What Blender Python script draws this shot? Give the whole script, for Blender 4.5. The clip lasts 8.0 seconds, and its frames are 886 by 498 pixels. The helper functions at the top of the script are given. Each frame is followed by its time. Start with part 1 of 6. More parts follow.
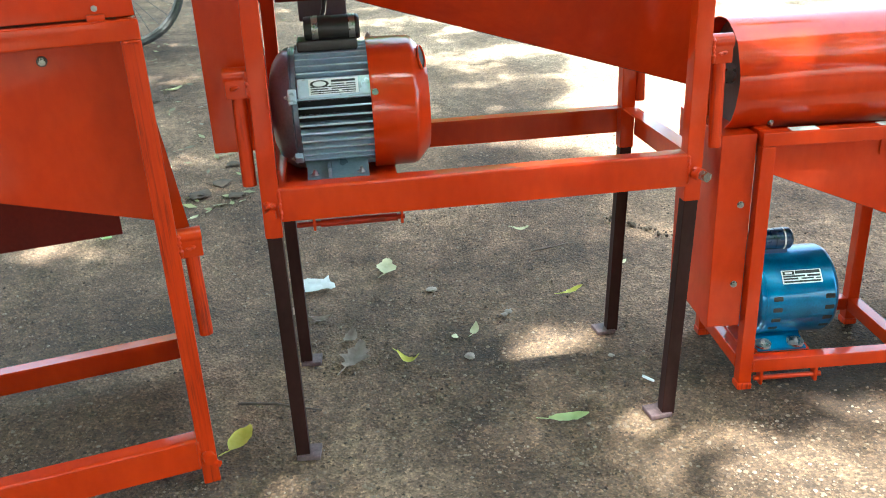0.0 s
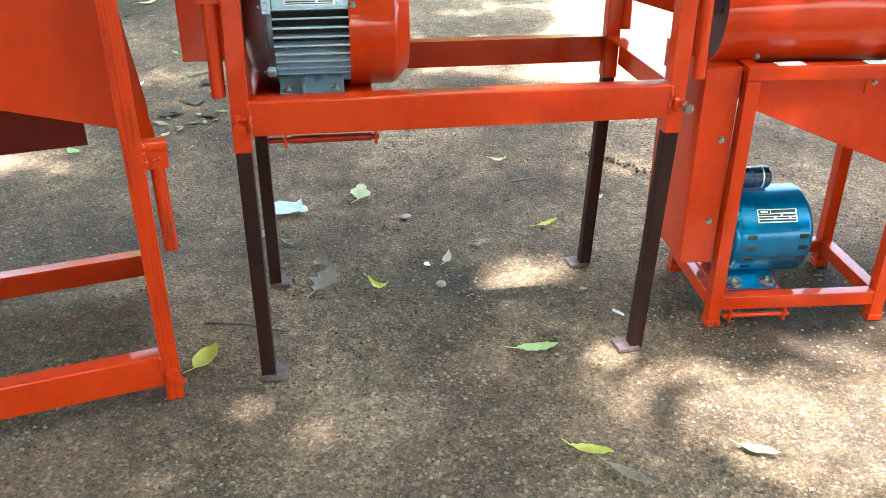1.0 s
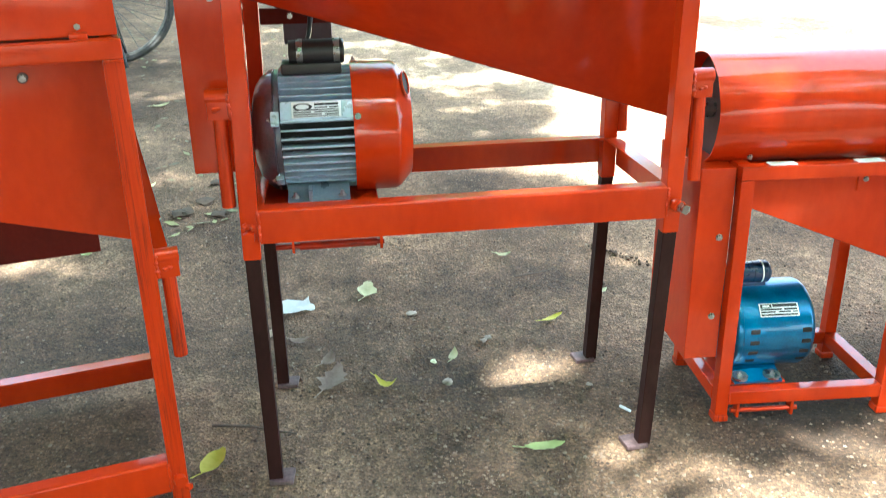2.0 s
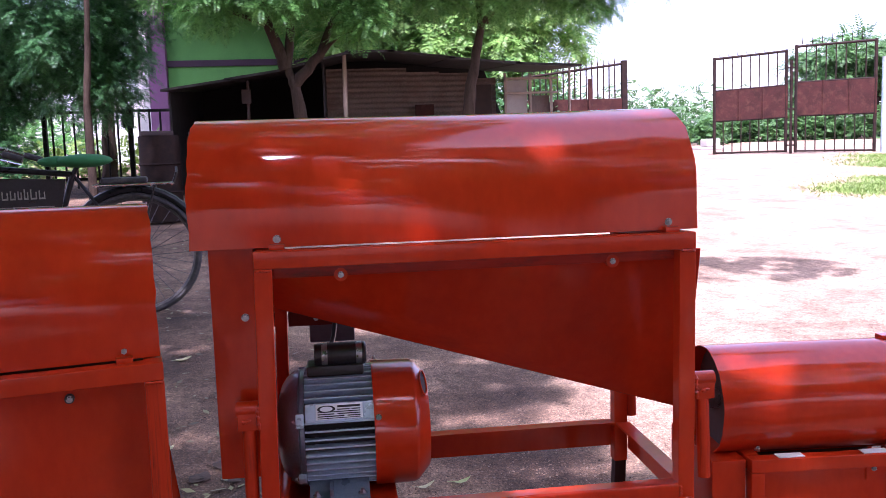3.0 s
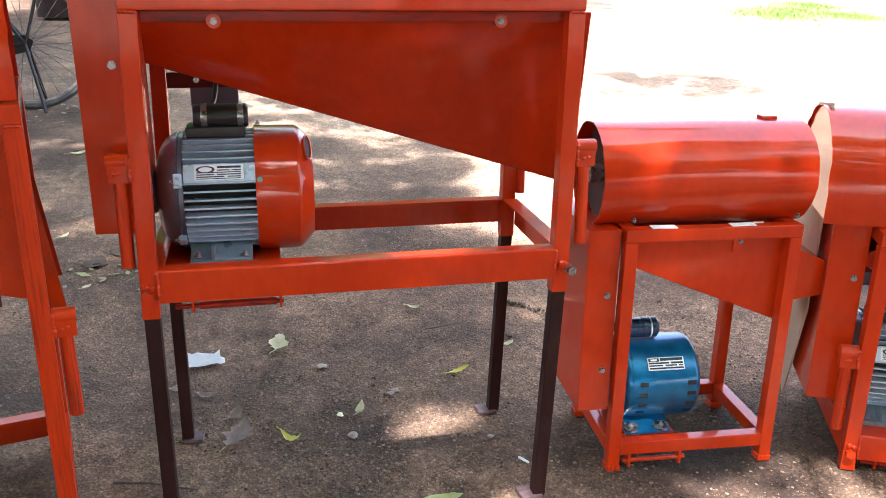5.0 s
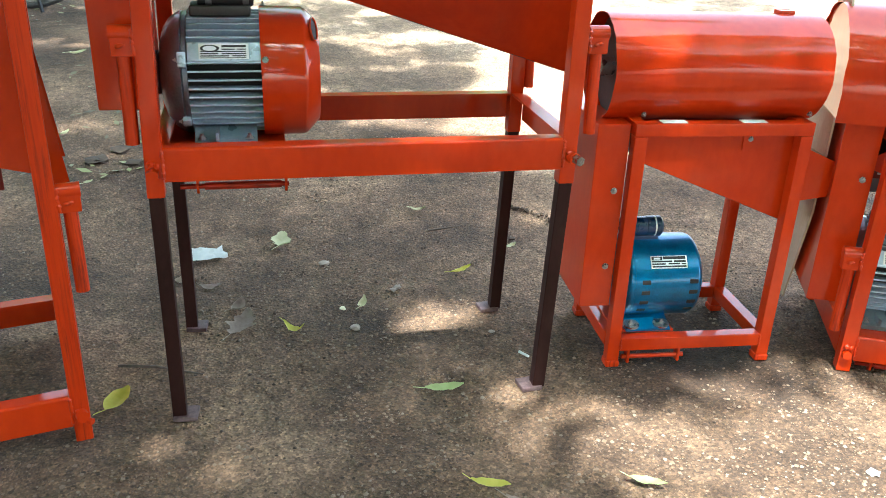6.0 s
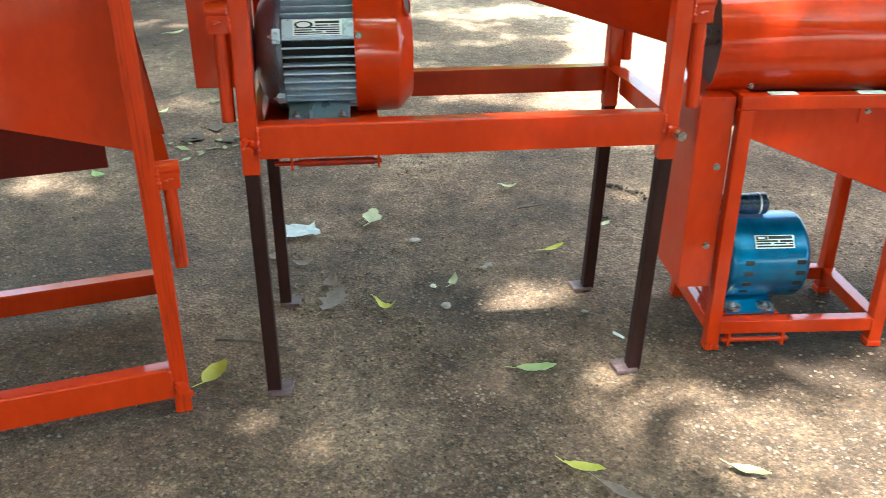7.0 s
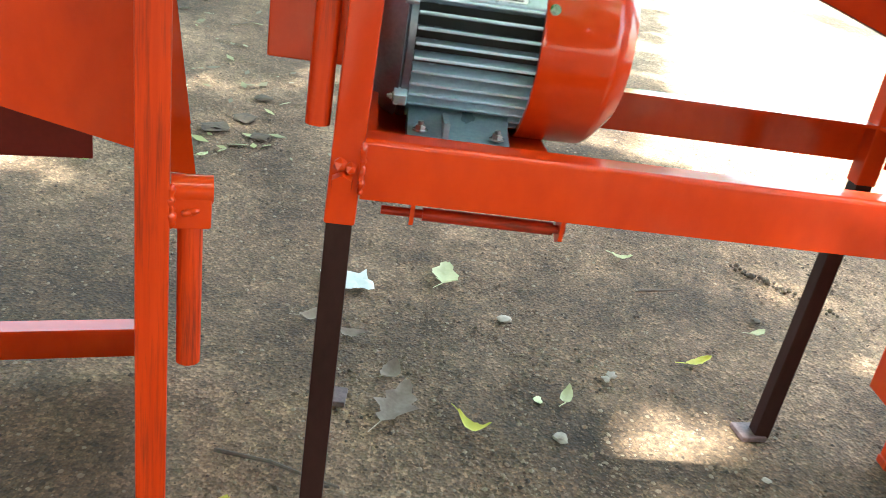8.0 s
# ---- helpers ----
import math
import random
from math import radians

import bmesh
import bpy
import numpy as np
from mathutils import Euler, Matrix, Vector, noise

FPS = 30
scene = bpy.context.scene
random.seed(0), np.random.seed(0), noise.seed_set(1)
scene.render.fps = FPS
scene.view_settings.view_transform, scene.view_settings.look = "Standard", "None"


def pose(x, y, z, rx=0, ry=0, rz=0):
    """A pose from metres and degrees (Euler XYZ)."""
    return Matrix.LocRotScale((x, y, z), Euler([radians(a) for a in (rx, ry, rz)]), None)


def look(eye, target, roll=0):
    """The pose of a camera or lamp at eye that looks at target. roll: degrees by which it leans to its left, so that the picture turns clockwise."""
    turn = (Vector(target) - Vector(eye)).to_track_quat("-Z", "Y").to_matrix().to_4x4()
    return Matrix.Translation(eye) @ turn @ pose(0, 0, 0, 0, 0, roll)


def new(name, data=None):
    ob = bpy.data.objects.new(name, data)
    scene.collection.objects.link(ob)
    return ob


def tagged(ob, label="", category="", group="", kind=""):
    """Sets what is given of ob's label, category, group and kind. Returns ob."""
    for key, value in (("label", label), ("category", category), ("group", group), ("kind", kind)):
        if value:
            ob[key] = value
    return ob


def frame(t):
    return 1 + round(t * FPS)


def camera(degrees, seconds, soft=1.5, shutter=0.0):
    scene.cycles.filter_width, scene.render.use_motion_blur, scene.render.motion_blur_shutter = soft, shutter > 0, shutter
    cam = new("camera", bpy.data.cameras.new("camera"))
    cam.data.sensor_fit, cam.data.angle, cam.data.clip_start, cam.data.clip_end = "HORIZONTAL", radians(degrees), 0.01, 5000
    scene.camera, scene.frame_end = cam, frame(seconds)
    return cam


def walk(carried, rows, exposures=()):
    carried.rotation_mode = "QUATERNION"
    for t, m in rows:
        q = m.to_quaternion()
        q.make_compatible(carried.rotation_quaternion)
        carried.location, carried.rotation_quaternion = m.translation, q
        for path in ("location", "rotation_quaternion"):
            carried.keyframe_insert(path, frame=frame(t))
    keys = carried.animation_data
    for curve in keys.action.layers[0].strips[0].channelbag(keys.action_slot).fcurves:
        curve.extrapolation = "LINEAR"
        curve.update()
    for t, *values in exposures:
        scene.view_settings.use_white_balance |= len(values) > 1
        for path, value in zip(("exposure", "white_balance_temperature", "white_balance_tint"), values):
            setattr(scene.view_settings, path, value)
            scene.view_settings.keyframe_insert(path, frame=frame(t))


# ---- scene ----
# ---------------------------------------------------------------- camera
cam = camera(55.4, 8.0, 0.5, 0.18)
PATH = [
    (0, (0.114, 0.138, 0.904), (0.317, 1.971, 0.13), -2.9),
    (0.5, (0.126, 0.153, 0.882), (0.347, 1.938, 0.008), -0.9),
    (1, (0.123, 0.153, 0.876), (0.367, 1.915, -0.037), 0.0),
    (1.2, (0.132, 0.157, 0.873), (0.371, 1.916, -0.054), -0.1),
    (2.3, (0.123, 0.131, 0.951), (0.37, 2.033, 0.384), -1.5),
    (2.5, (0.122, 0.124, 0.988), (0.372, 2.059, 0.547), -1.6),
    (3, (0.117, 0.096, 1.059), (0.357, 2.069, 0.835), -1.9),
    (3.5, (0.115, 0.1, 1.031), (0.314, 2.071, 0.757), -1.7),
    (4, (0.131, 0.103, 1.001), (0.316, 2.037, 0.526), -1.3),
    (4.5, (0.154, 0.096, 0.977), (0.462, 1.982, 0.387), -0.5),
    (4.7, (0.18, 0.091, 0.969), (0.561, 1.961, 0.368), -0.0),
    (5.8, (0.168, 0.079, 0.906), (0.574, 1.878, 0.133), 1.7),
    (6, (0.165, 0.075, 0.894), (0.559, 1.866, 0.095), 2.1),
    (6.5, (0.163, 0.072, 0.889), (0.524, 1.855, 0.058), 2.4),
    (7, (0.159, 0.1, 0.885), (0.347, 1.9, 0.033), -0.2),
    (7.2, (0.134, 0.226, 0.881), (0.232, 2.042, 0.047), -0.4),
    (7.3, (0.109, 0.309, 0.866), (0.213, 2.138, 0.063), 1.4),
    (7.4, (0.091, 0.366, 0.853), (0.204, 2.203, 0.071), 3.3),
    (7.5, (0.075, 0.429, 0.832), (0.201, 2.268, 0.056), 4.8),
    (7.7, (0.056, 0.52, 0.785), (0.197, 2.357, 0.006), 6.6),
    (8, (-0.001, 0.696, 0.715), (0.22, 2.513, -0.091), 9.1),
]
EXPOSURES = [(0, 2.76, 5950, -5), (0.5, 3.02, 5950, -4), (1.2, 3.06, 5950, -4), (2.3, 2.95, 5950, -6), (2.6, 2.33, 5900, 3), (2.9, 1.53, 5700, 46), (3.6, 1.57, 5700, 50), (4.0, 2.03, 5950, 44), (4.6, 2.42, 6200, 28), (5.8, 2.55, 6100, 2), (7.0, 2.68, 6050, -4), (8.0, 3.14, 6350, -5)]
walk(cam, [(t, look(eye, target, roll)) for t, eye, target, roll in PATH], EXPOSURES)

# ---------------------------------------------------------------- light
SUN = Vector((-0.09, -0.47, 1.0)).normalized()      # towards the sun
world = bpy.data.worlds.new("world")
scene.world = world
world.use_nodes = True
wn = world.node_tree.nodes
sky = wn.new("ShaderNodeTexSky")
sky.sky_type, sky.sun_disc = "NISHITA", False
sky.sun_elevation = math.asin(SUN.z)
sky.sun_rotation = math.atan2(SUN.x, SUN.y)
sky.air_density, sky.dust_density = 1.0, 3.0
wn["Background"].inputs["Strength"].default_value = 0.15
haze = wn.new("ShaderNodeMix")                   # a hazy, whitish sky: an even veil over the blue
haze.data_type, haze.blend_type = "RGBA", "ADD"
haze.inputs[0].default_value = 1.0
haze.inputs[7].default_value = (1.7, 1.67, 1.64, 1)
world.node_tree.links.new(sky.outputs[0], haze.inputs[6])
world.node_tree.links.new(haze.outputs[2], wn["Background"].inputs["Color"])
sun = new("sun", bpy.data.lights.new("sun", "SUN"))
sun.data.energy, sun.data.angle, sun.data.color = 5.0, radians(0.8), (1.0, 0.985, 0.955)
sun.matrix_world = look(SUN * 20, (0, 0, 0))


# ---------------------------------------------------------------- materials
def mat(name, a, b, scale=8, rough=(0.4, 0.6), metal=0.0, bump=0.1, fine=120, stretch=(1, 1, 1), coat=0.0,
        dirt=None, dirt_scale=5, dirt_amount=0.5, rand=0.0, spec=0.5, coat_rough=0.1):
    """A surface of two tones at a broad and a fine scale, with relief, uneven gloss and, if given, dirt in blotches."""
    m = bpy.data.materials.new(name)
    m.use_nodes = True
    nt = m.node_tree
    n, l = nt.nodes, nt.links
    bs = n["Principled BSDF"]
    tc, mp = n.new("ShaderNodeTexCoord"), n.new("ShaderNodeMapping")
    mp.inputs["Scale"].default_value = stretch
    l.new(tc.outputs["Object"], mp.inputs[0])
    big, sm = n.new("ShaderNodeTexNoise"), n.new("ShaderNodeTexNoise")
    big.inputs["Scale"].default_value, big.inputs["Detail"].default_value = scale, 5
    sm.inputs["Scale"].default_value, sm.inputs["Detail"].default_value = fine, 3
    for t in (big, sm):
        l.new(mp.outputs[0], t.inputs["Vector"])
    add = n.new("ShaderNodeMath")
    add.operation = "MULTIPLY_ADD"
    l.new(sm.outputs[0], add.inputs[0])
    add.inputs[1].default_value = 0.45
    l.new(big.outputs[0], add.inputs[2])
    ramp = n.new("ShaderNodeValToRGB")
    ramp.color_ramp.elements[0].position, ramp.color_ramp.elements[1].position = 0.5, 0.95
    ramp.color_ramp.elements[0].color, ramp.color_ramp.elements[1].color = (*a, 1), (*b, 1)
    l.new(add.outputs[0], ramp.inputs[0])
    col = ramp.outputs[0]
    if dirt:
        dn, dr, mx = n.new("ShaderNodeTexNoise"), n.new("ShaderNodeValToRGB"), n.new("ShaderNodeMix")
        dn.inputs["Scale"].default_value, dn.inputs["Detail"].default_value = dirt_scale, 8
        dn.inputs["Roughness"].default_value = 0.65
        l.new(mp.outputs[0], dn.inputs["Vector"])
        dr.color_ramp.elements[0].position, dr.color_ramp.elements[1].position = 0.5, 0.72
        dr.color_ramp.elements[1].color = (dirt_amount, dirt_amount, dirt_amount, 1)
        l.new(dn.outputs[0], dr.inputs[0])
        mx.data_type = "RGBA"
        l.new(dr.outputs[0], mx.inputs[0])
        l.new(col, mx.inputs[6])
        mx.inputs[7].default_value = (*dirt, 1)
        col = mx.outputs[2]
    if rand:
        oi, hs, mm = n.new("ShaderNodeObjectInfo"), n.new("ShaderNodeHueSaturation"), n.new("ShaderNodeMapRange")
        l.new(oi.outputs["Random"], mm.inputs[0])
        mm.inputs[3].default_value, mm.inputs[4].default_value = 1 - rand, 1 + rand
        l.new(mm.outputs[0], hs.inputs["Value"])
        l.new(col, hs.inputs["Color"])
        col = hs.outputs[0]
    l.new(col, bs.inputs["Base Color"])
    rr = n.new("ShaderNodeMapRange")
    l.new(big.outputs[0], rr.inputs[0])
    rr.inputs[1].default_value, rr.inputs[2].default_value = 0.3, 0.7
    rr.inputs[3].default_value, rr.inputs[4].default_value = rough
    l.new(rr.outputs[0], bs.inputs["Roughness"])
    bs.inputs["Metallic"].default_value = metal
    bs.inputs["Specular IOR Level"].default_value = spec
    bs.inputs["Coat Weight"].default_value, bs.inputs["Coat Roughness"].default_value, bs.inputs["Coat IOR"].default_value = coat, coat_rough, 1.5
    if bump:
        bp = n.new("ShaderNodeBump")
        bp.inputs["Strength"].default_value, bp.inputs["Distance"].default_value = bump, 0.004
        l.new(add.outputs[0], bp.inputs["Height"])
        l.new(bp.outputs[0], bs.inputs["Normal"])
    return m


def leaf_mat(name, a, b, thin=0.35):
    """Foliage: each leaf its own tone, some light passing through."""
    m = bpy.data.materials.new(name)
    m.use_nodes = True
    n, l = m.node_tree.nodes, m.node_tree.links
    bs = n["Principled BSDF"]
    g, r = n.new("ShaderNodeNewGeometry"), n.new("ShaderNodeValToRGB")
    r.color_ramp.elements[0].color, r.color_ramp.elements[1].color = (*a, 1), (*b, 1)
    l.new(g.outputs["Random Per Island"], r.inputs[0])
    l.new(r.outputs[0], bs.inputs["Base Color"])
    bs.inputs["Roughness"].default_value = 0.45
    tr, mx = n.new("ShaderNodeBsdfTranslucent"), n.new("ShaderNodeMixShader")
    l.new(r.outputs[0], tr.inputs["Color"])
    mx.inputs[0].default_value = thin
    l.new(bs.outputs[0], mx.inputs[1])
    l.new(tr.outputs[0], mx.inputs[2])
    l.new(mx.outputs[0], n["Material Output"].inputs["Surface"])
    return m


RED = mat("red_enamel", (0.46, 0.0235, 0.0018), (0.59, 0.0410, 0.0030), 5, (0.35, 0.5), 0, 0.05, 60, (1, 1, 0.5), 0.85,
          (0.30, 0.016, 0.003), 7, 0.35, spec=0.06, coat_rough=0.085)
RED_GLOSS = mat("smooth_red_stove_enamel", (0.45, 0.022, 0.0018), (0.57, 0.037, 0.0028), 5, (0.3, 0.4), 0, 0, 60, coat=1.0, spec=0.1, coat_rough=0.07)
RED_GRIME = mat("grimy_red_enamel", (0.26, 0.012, 0.003), (0.46, 0.022, 0.003), 9, (0.4, 0.6), 0, 0.25, 70, (0.5, 1, 2), 0.4,
                (0.05, 0.018, 0.012), 30, 0.9, spec=0.1, coat_rough=0.2)
RED_OLD = mat("red_enamel_streaked", (0.45, 0.024, 0.0018), (0.59, 0.042, 0.0030), 9, (0.4, 0.6), 0, 0.2, 70, (4, 4, 0.16), 0.5,
              (0.09, 0.014, 0.008), 48, 0.85, spec=0.1, coat_rough=0.14)
MAROON = mat("maroon_primer", (0.016, 0.0045, 0.0035), (0.032, 0.009, 0.007), 14, (0.45, 0.65), 0, 0.12, 140, (1, 1, 0.4), 0.0,
             (0.08, 0.05, 0.04), 20, 0.15, spec=0.18)
# near-black that stands for shade in the shed, slots and fin gaps
SHADE_BLACK = mat("shade_black_surface", (0.006, 0.005, 0.005), (0.014, 0.012, 0.011), 6, (0.8, 0.95), 0, 0.1)
INNER = mat("dark_inner_sheet", (0.035, 0.022, 0.019), (0.065, 0.04, 0.032), 10, (0.5, 0.7), 0.2, 0.1)
CAST = mat("grey_cast_iron_paint", (0.44, 0.57, 0.70), (0.60, 0.72, 0.82), 16, (0.22, 0.32), 0.3, 0.25, 240, coat=1.0,
           dirt=(0.16, 0.19, 0.21), dirt_scale=40, dirt_amount=0.3, coat_rough=0.15)
FOOT = mat("dark_grey_cast_paint", (0.22, 0.29, 0.35), (0.34, 0.42, 0.48), 18, (0.25, 0.36), 0.3, 0.3, 240, coat=0.7, coat_rough=0.14)
BELL = mat("dark_cast_end_bell", (0.09, 0.112, 0.145), (0.16, 0.19, 0.235), 14, (0.28, 0.38), 0.5, 0.16, 260, coat=0.8, coat_rough=0.18)
MAUVE = mat("mauve_grey_plastic", (0.10, 0.078, 0.088), (0.15, 0.12, 0.13), 12, (0.5, 0.65), 0, 0.1, 120)
BLUE = mat("blue_hammer_paint", (0.002, 0.085, 0.20), (0.005, 0.155, 0.33), 30, (0.28, 0.38), 0.6, 0.15, 320, coat=0.6, spec=0.3, coat_rough=0.06)
NAVY = mat("dark_blue_plastic", (0.006, 0.024, 0.07), (0.010, 0.036, 0.10), 20, (0.25, 0.35), 0, 0.05, coat=0.3)
BLACK = mat("black_plastic", (0.012, 0.012, 0.013), (0.028, 0.028, 0.03), 30, (0.3, 0.5), 0, 0.2, 300, coat=0.2)
STEEL = mat("zinc_steel", (0.26, 0.27, 0.27), (0.46, 0.46, 0.44), 60, (0.2, 0.36), 0.9, 0.1, 400)
PLATE = mat("aluminium_plate", (0.82, 0.85, 0.86), (0.92, 0.93, 0.93), 40, (0.3, 0.45), 0.0, 0.05, 300)
INK = mat("black_print", (0.012, 0.012, 0.014), (0.03, 0.03, 0.03), 60, (0.5, 0.6), 0, 0)
BOARD = mat("brown_cardboard", (0.40, 0.29, 0.19), (0.52, 0.39, 0.27), 9, (0.8, 0.95), 0, 0.1, 160, (1, 1, 0.3))
RIM = mat("dull_rusty_rim", (0.07, 0.065, 0.06), (0.15, 0.14, 0.13), 30, (0.35, 0.5), 0.6, 0.1)
CHROME = mat("worn_chrome", (0.45, 0.45, 0.46), (0.62, 0.62, 0.62), 30, (0.12, 0.3), 1.0, 0.05)
RUBBER = mat("black_rubber", (0.018, 0.018, 0.018), (0.04, 0.038, 0.036), 40, (0.6, 0.8), 0, 0.2, 200, dirt=(0.15, 0.12, 0.09), dirt_scale=30, dirt_amount=0.4)
BIKE = mat("black_bicycle_paint", (0.006, 0.006, 0.007), (0.015, 0.015, 0.016), 20, (0.25, 0.5), 0.0, 0.05, coat=0.15, spec=0.3)
GREEN = mat("green_cloth", (0.012, 0.13, 0.035), (0.02, 0.19, 0.06), 30, (0.7, 0.9), 0, 0.3, 300)
RUST = mat("rusty_red_sheet", (0.026, 0.009, 0.007), (0.055, 0.018, 0.014), 4, (0.55, 0.8), 0.1, 0.2, 60, dirt=(0.15, 0.070, 0.040), dirt_scale=9, dirt_amount=0.3, spec=0.15)
DARKRED = mat("dark_and_shaded_red", (0.10, 0.008, 0.004), (0.15, 0.012, 0.006), 10, (0.5, 0.7), 0, 0.1, spec=0.2)
IRON = mat("rusty_iron_bar", (0.011, 0.007, 0.006), (0.032, 0.019, 0.014), 12, (0.6, 0.8), 0.0, 0.15, spec=0.12)
DARKIRON = mat("black_iron_bar", (0.015, 0.016, 0.018), (0.035, 0.033, 0.032), 10, (0.5, 0.7), 0.0, 0.1, spec=0.15)
CORR = mat("weathered_corrugated_iron", (0.07, 0.052, 0.040), (0.18, 0.138, 0.108), 2.5, (0.5, 0.75), 0.3, 0.15, 40, dirt=(0.11, 0.05, 0.035), dirt_scale=2.2, dirt_amount=0.7)
THATCH = mat("shade_dark_roof_sheet", (0.008, 0.007, 0.006), (0.024, 0.020, 0.017), 3, (0.7, 0.9), 0, 0.3, 40, (1, 3, 1))
WOOD = mat("weathered_timber", (0.22, 0.17, 0.13), (0.36, 0.29, 0.23), 6, (0.7, 0.9), 0, 0.3, 90, (3, 3, 0.4))
BARK = mat("tree_bark", (0.024, 0.017, 0.012), (0.062, 0.045, 0.033), 7, (0.8, 0.95), 0, 0.8, 45, (2, 2, 0.5), spec=0.08)
GWALL = mat("green_plaster", (0.08, 0.28, 0.06), (0.12, 0.36, 0.09), 1.5, (0.7, 0.9), 0, 0.1, 40, dirt=(0.05, 0.15, 0.05), dirt_scale=1.2, dirt_amount=0.4)
PURPLE = mat("purple_plaster", (0.17, 0.075, 0.16), (0.24, 0.11, 0.22), 2, (0.7, 0.9), 0, 0.1, 40)
PALE = mat("pale_plaster", (0.52, 0.55, 0.52), (0.68, 0.70, 0.66), 1.5, (0.8, 0.9), 0, 0.1, 40, dirt=(0.35, 0.36, 0.33), dirt_scale=1, dirt_amount=0.5)
CONCRETE = mat("grey_concrete", (0.30, 0.28, 0.25), (0.42, 0.39, 0.35), 5, (0.8, 0.95), 0, 0.3, 70)
PAPER = mat("crumpled_white_paper", (0.68, 0.71, 0.68), (0.80, 0.81, 0.77), 20, (0.8, 0.9), 0, 0.2)
STONE = mat("grey_stone", (0.22, 0.18, 0.14), (0.36, 0.30, 0.245), 40, (0.7, 0.9), 0, 0.3, 200, rand=0.3)
LEAF_G = mat("green_leaf", (0.44, 0.54, 0.22), (0.58, 0.66, 0.32), 25, (0.45, 0.6), 0, 0.1)
LEAF_Y = mat("yellow_leaf", (0.66, 0.62, 0.10), (0.78, 0.73, 0.18), 30, (0.45, 0.6), 0, 0.1)
LEAF_P = mat("pale_dry_leaf", (0.56, 0.55, 0.33), (0.70, 0.68, 0.45), 30, (0.6, 0.8), 0, 0.2)
LEAF_B = mat("brown_dead_leaf", (0.27, 0.20, 0.155), (0.42, 0.33, 0.27), 30, (0.7, 0.9), 0, 0.4)
TWIG = mat("dry_twig", (0.06, 0.045, 0.035), (0.12, 0.09, 0.07), 30, (0.8, 0.9), 0, 0.3)
DUSTY = mat("dusty_maroon_plate", (0.05, 0.022, 0.022), (0.16, 0.10, 0.10), 40, (0.5, 0.7), 0, 0.2, 160)
CLOD = mat("dark_soil_clod", (0.038, 0.025, 0.016), (0.085, 0.058, 0.038), 40, (0.9, 1.0), 0, 0.8)
# leaf tones with light put into the colour: SUNLEAF sunlit, NEEM_D in shade
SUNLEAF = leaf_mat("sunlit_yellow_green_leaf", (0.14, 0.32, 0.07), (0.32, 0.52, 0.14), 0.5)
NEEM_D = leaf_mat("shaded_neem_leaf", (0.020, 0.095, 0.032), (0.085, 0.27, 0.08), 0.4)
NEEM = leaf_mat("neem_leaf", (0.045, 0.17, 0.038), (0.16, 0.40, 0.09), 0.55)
BUSH = leaf_mat("bush_leaf", (0.04, 0.12, 0.035), (0.11, 0.25, 0.07), 0.3)
GRASS = leaf_mat("grass_blade", (0.10, 0.20, 0.03), (0.22, 0.33, 0.07), 0.3)


def ground_height(x, y):
    """The yard: level where the machines stand, rising gently beyond."""
    u = 0.5 * (y - 2.1 + math.sqrt((y - 2.1) ** 2 + 0.04))
    return 0.085 * u / (1 + 0.035 * u)


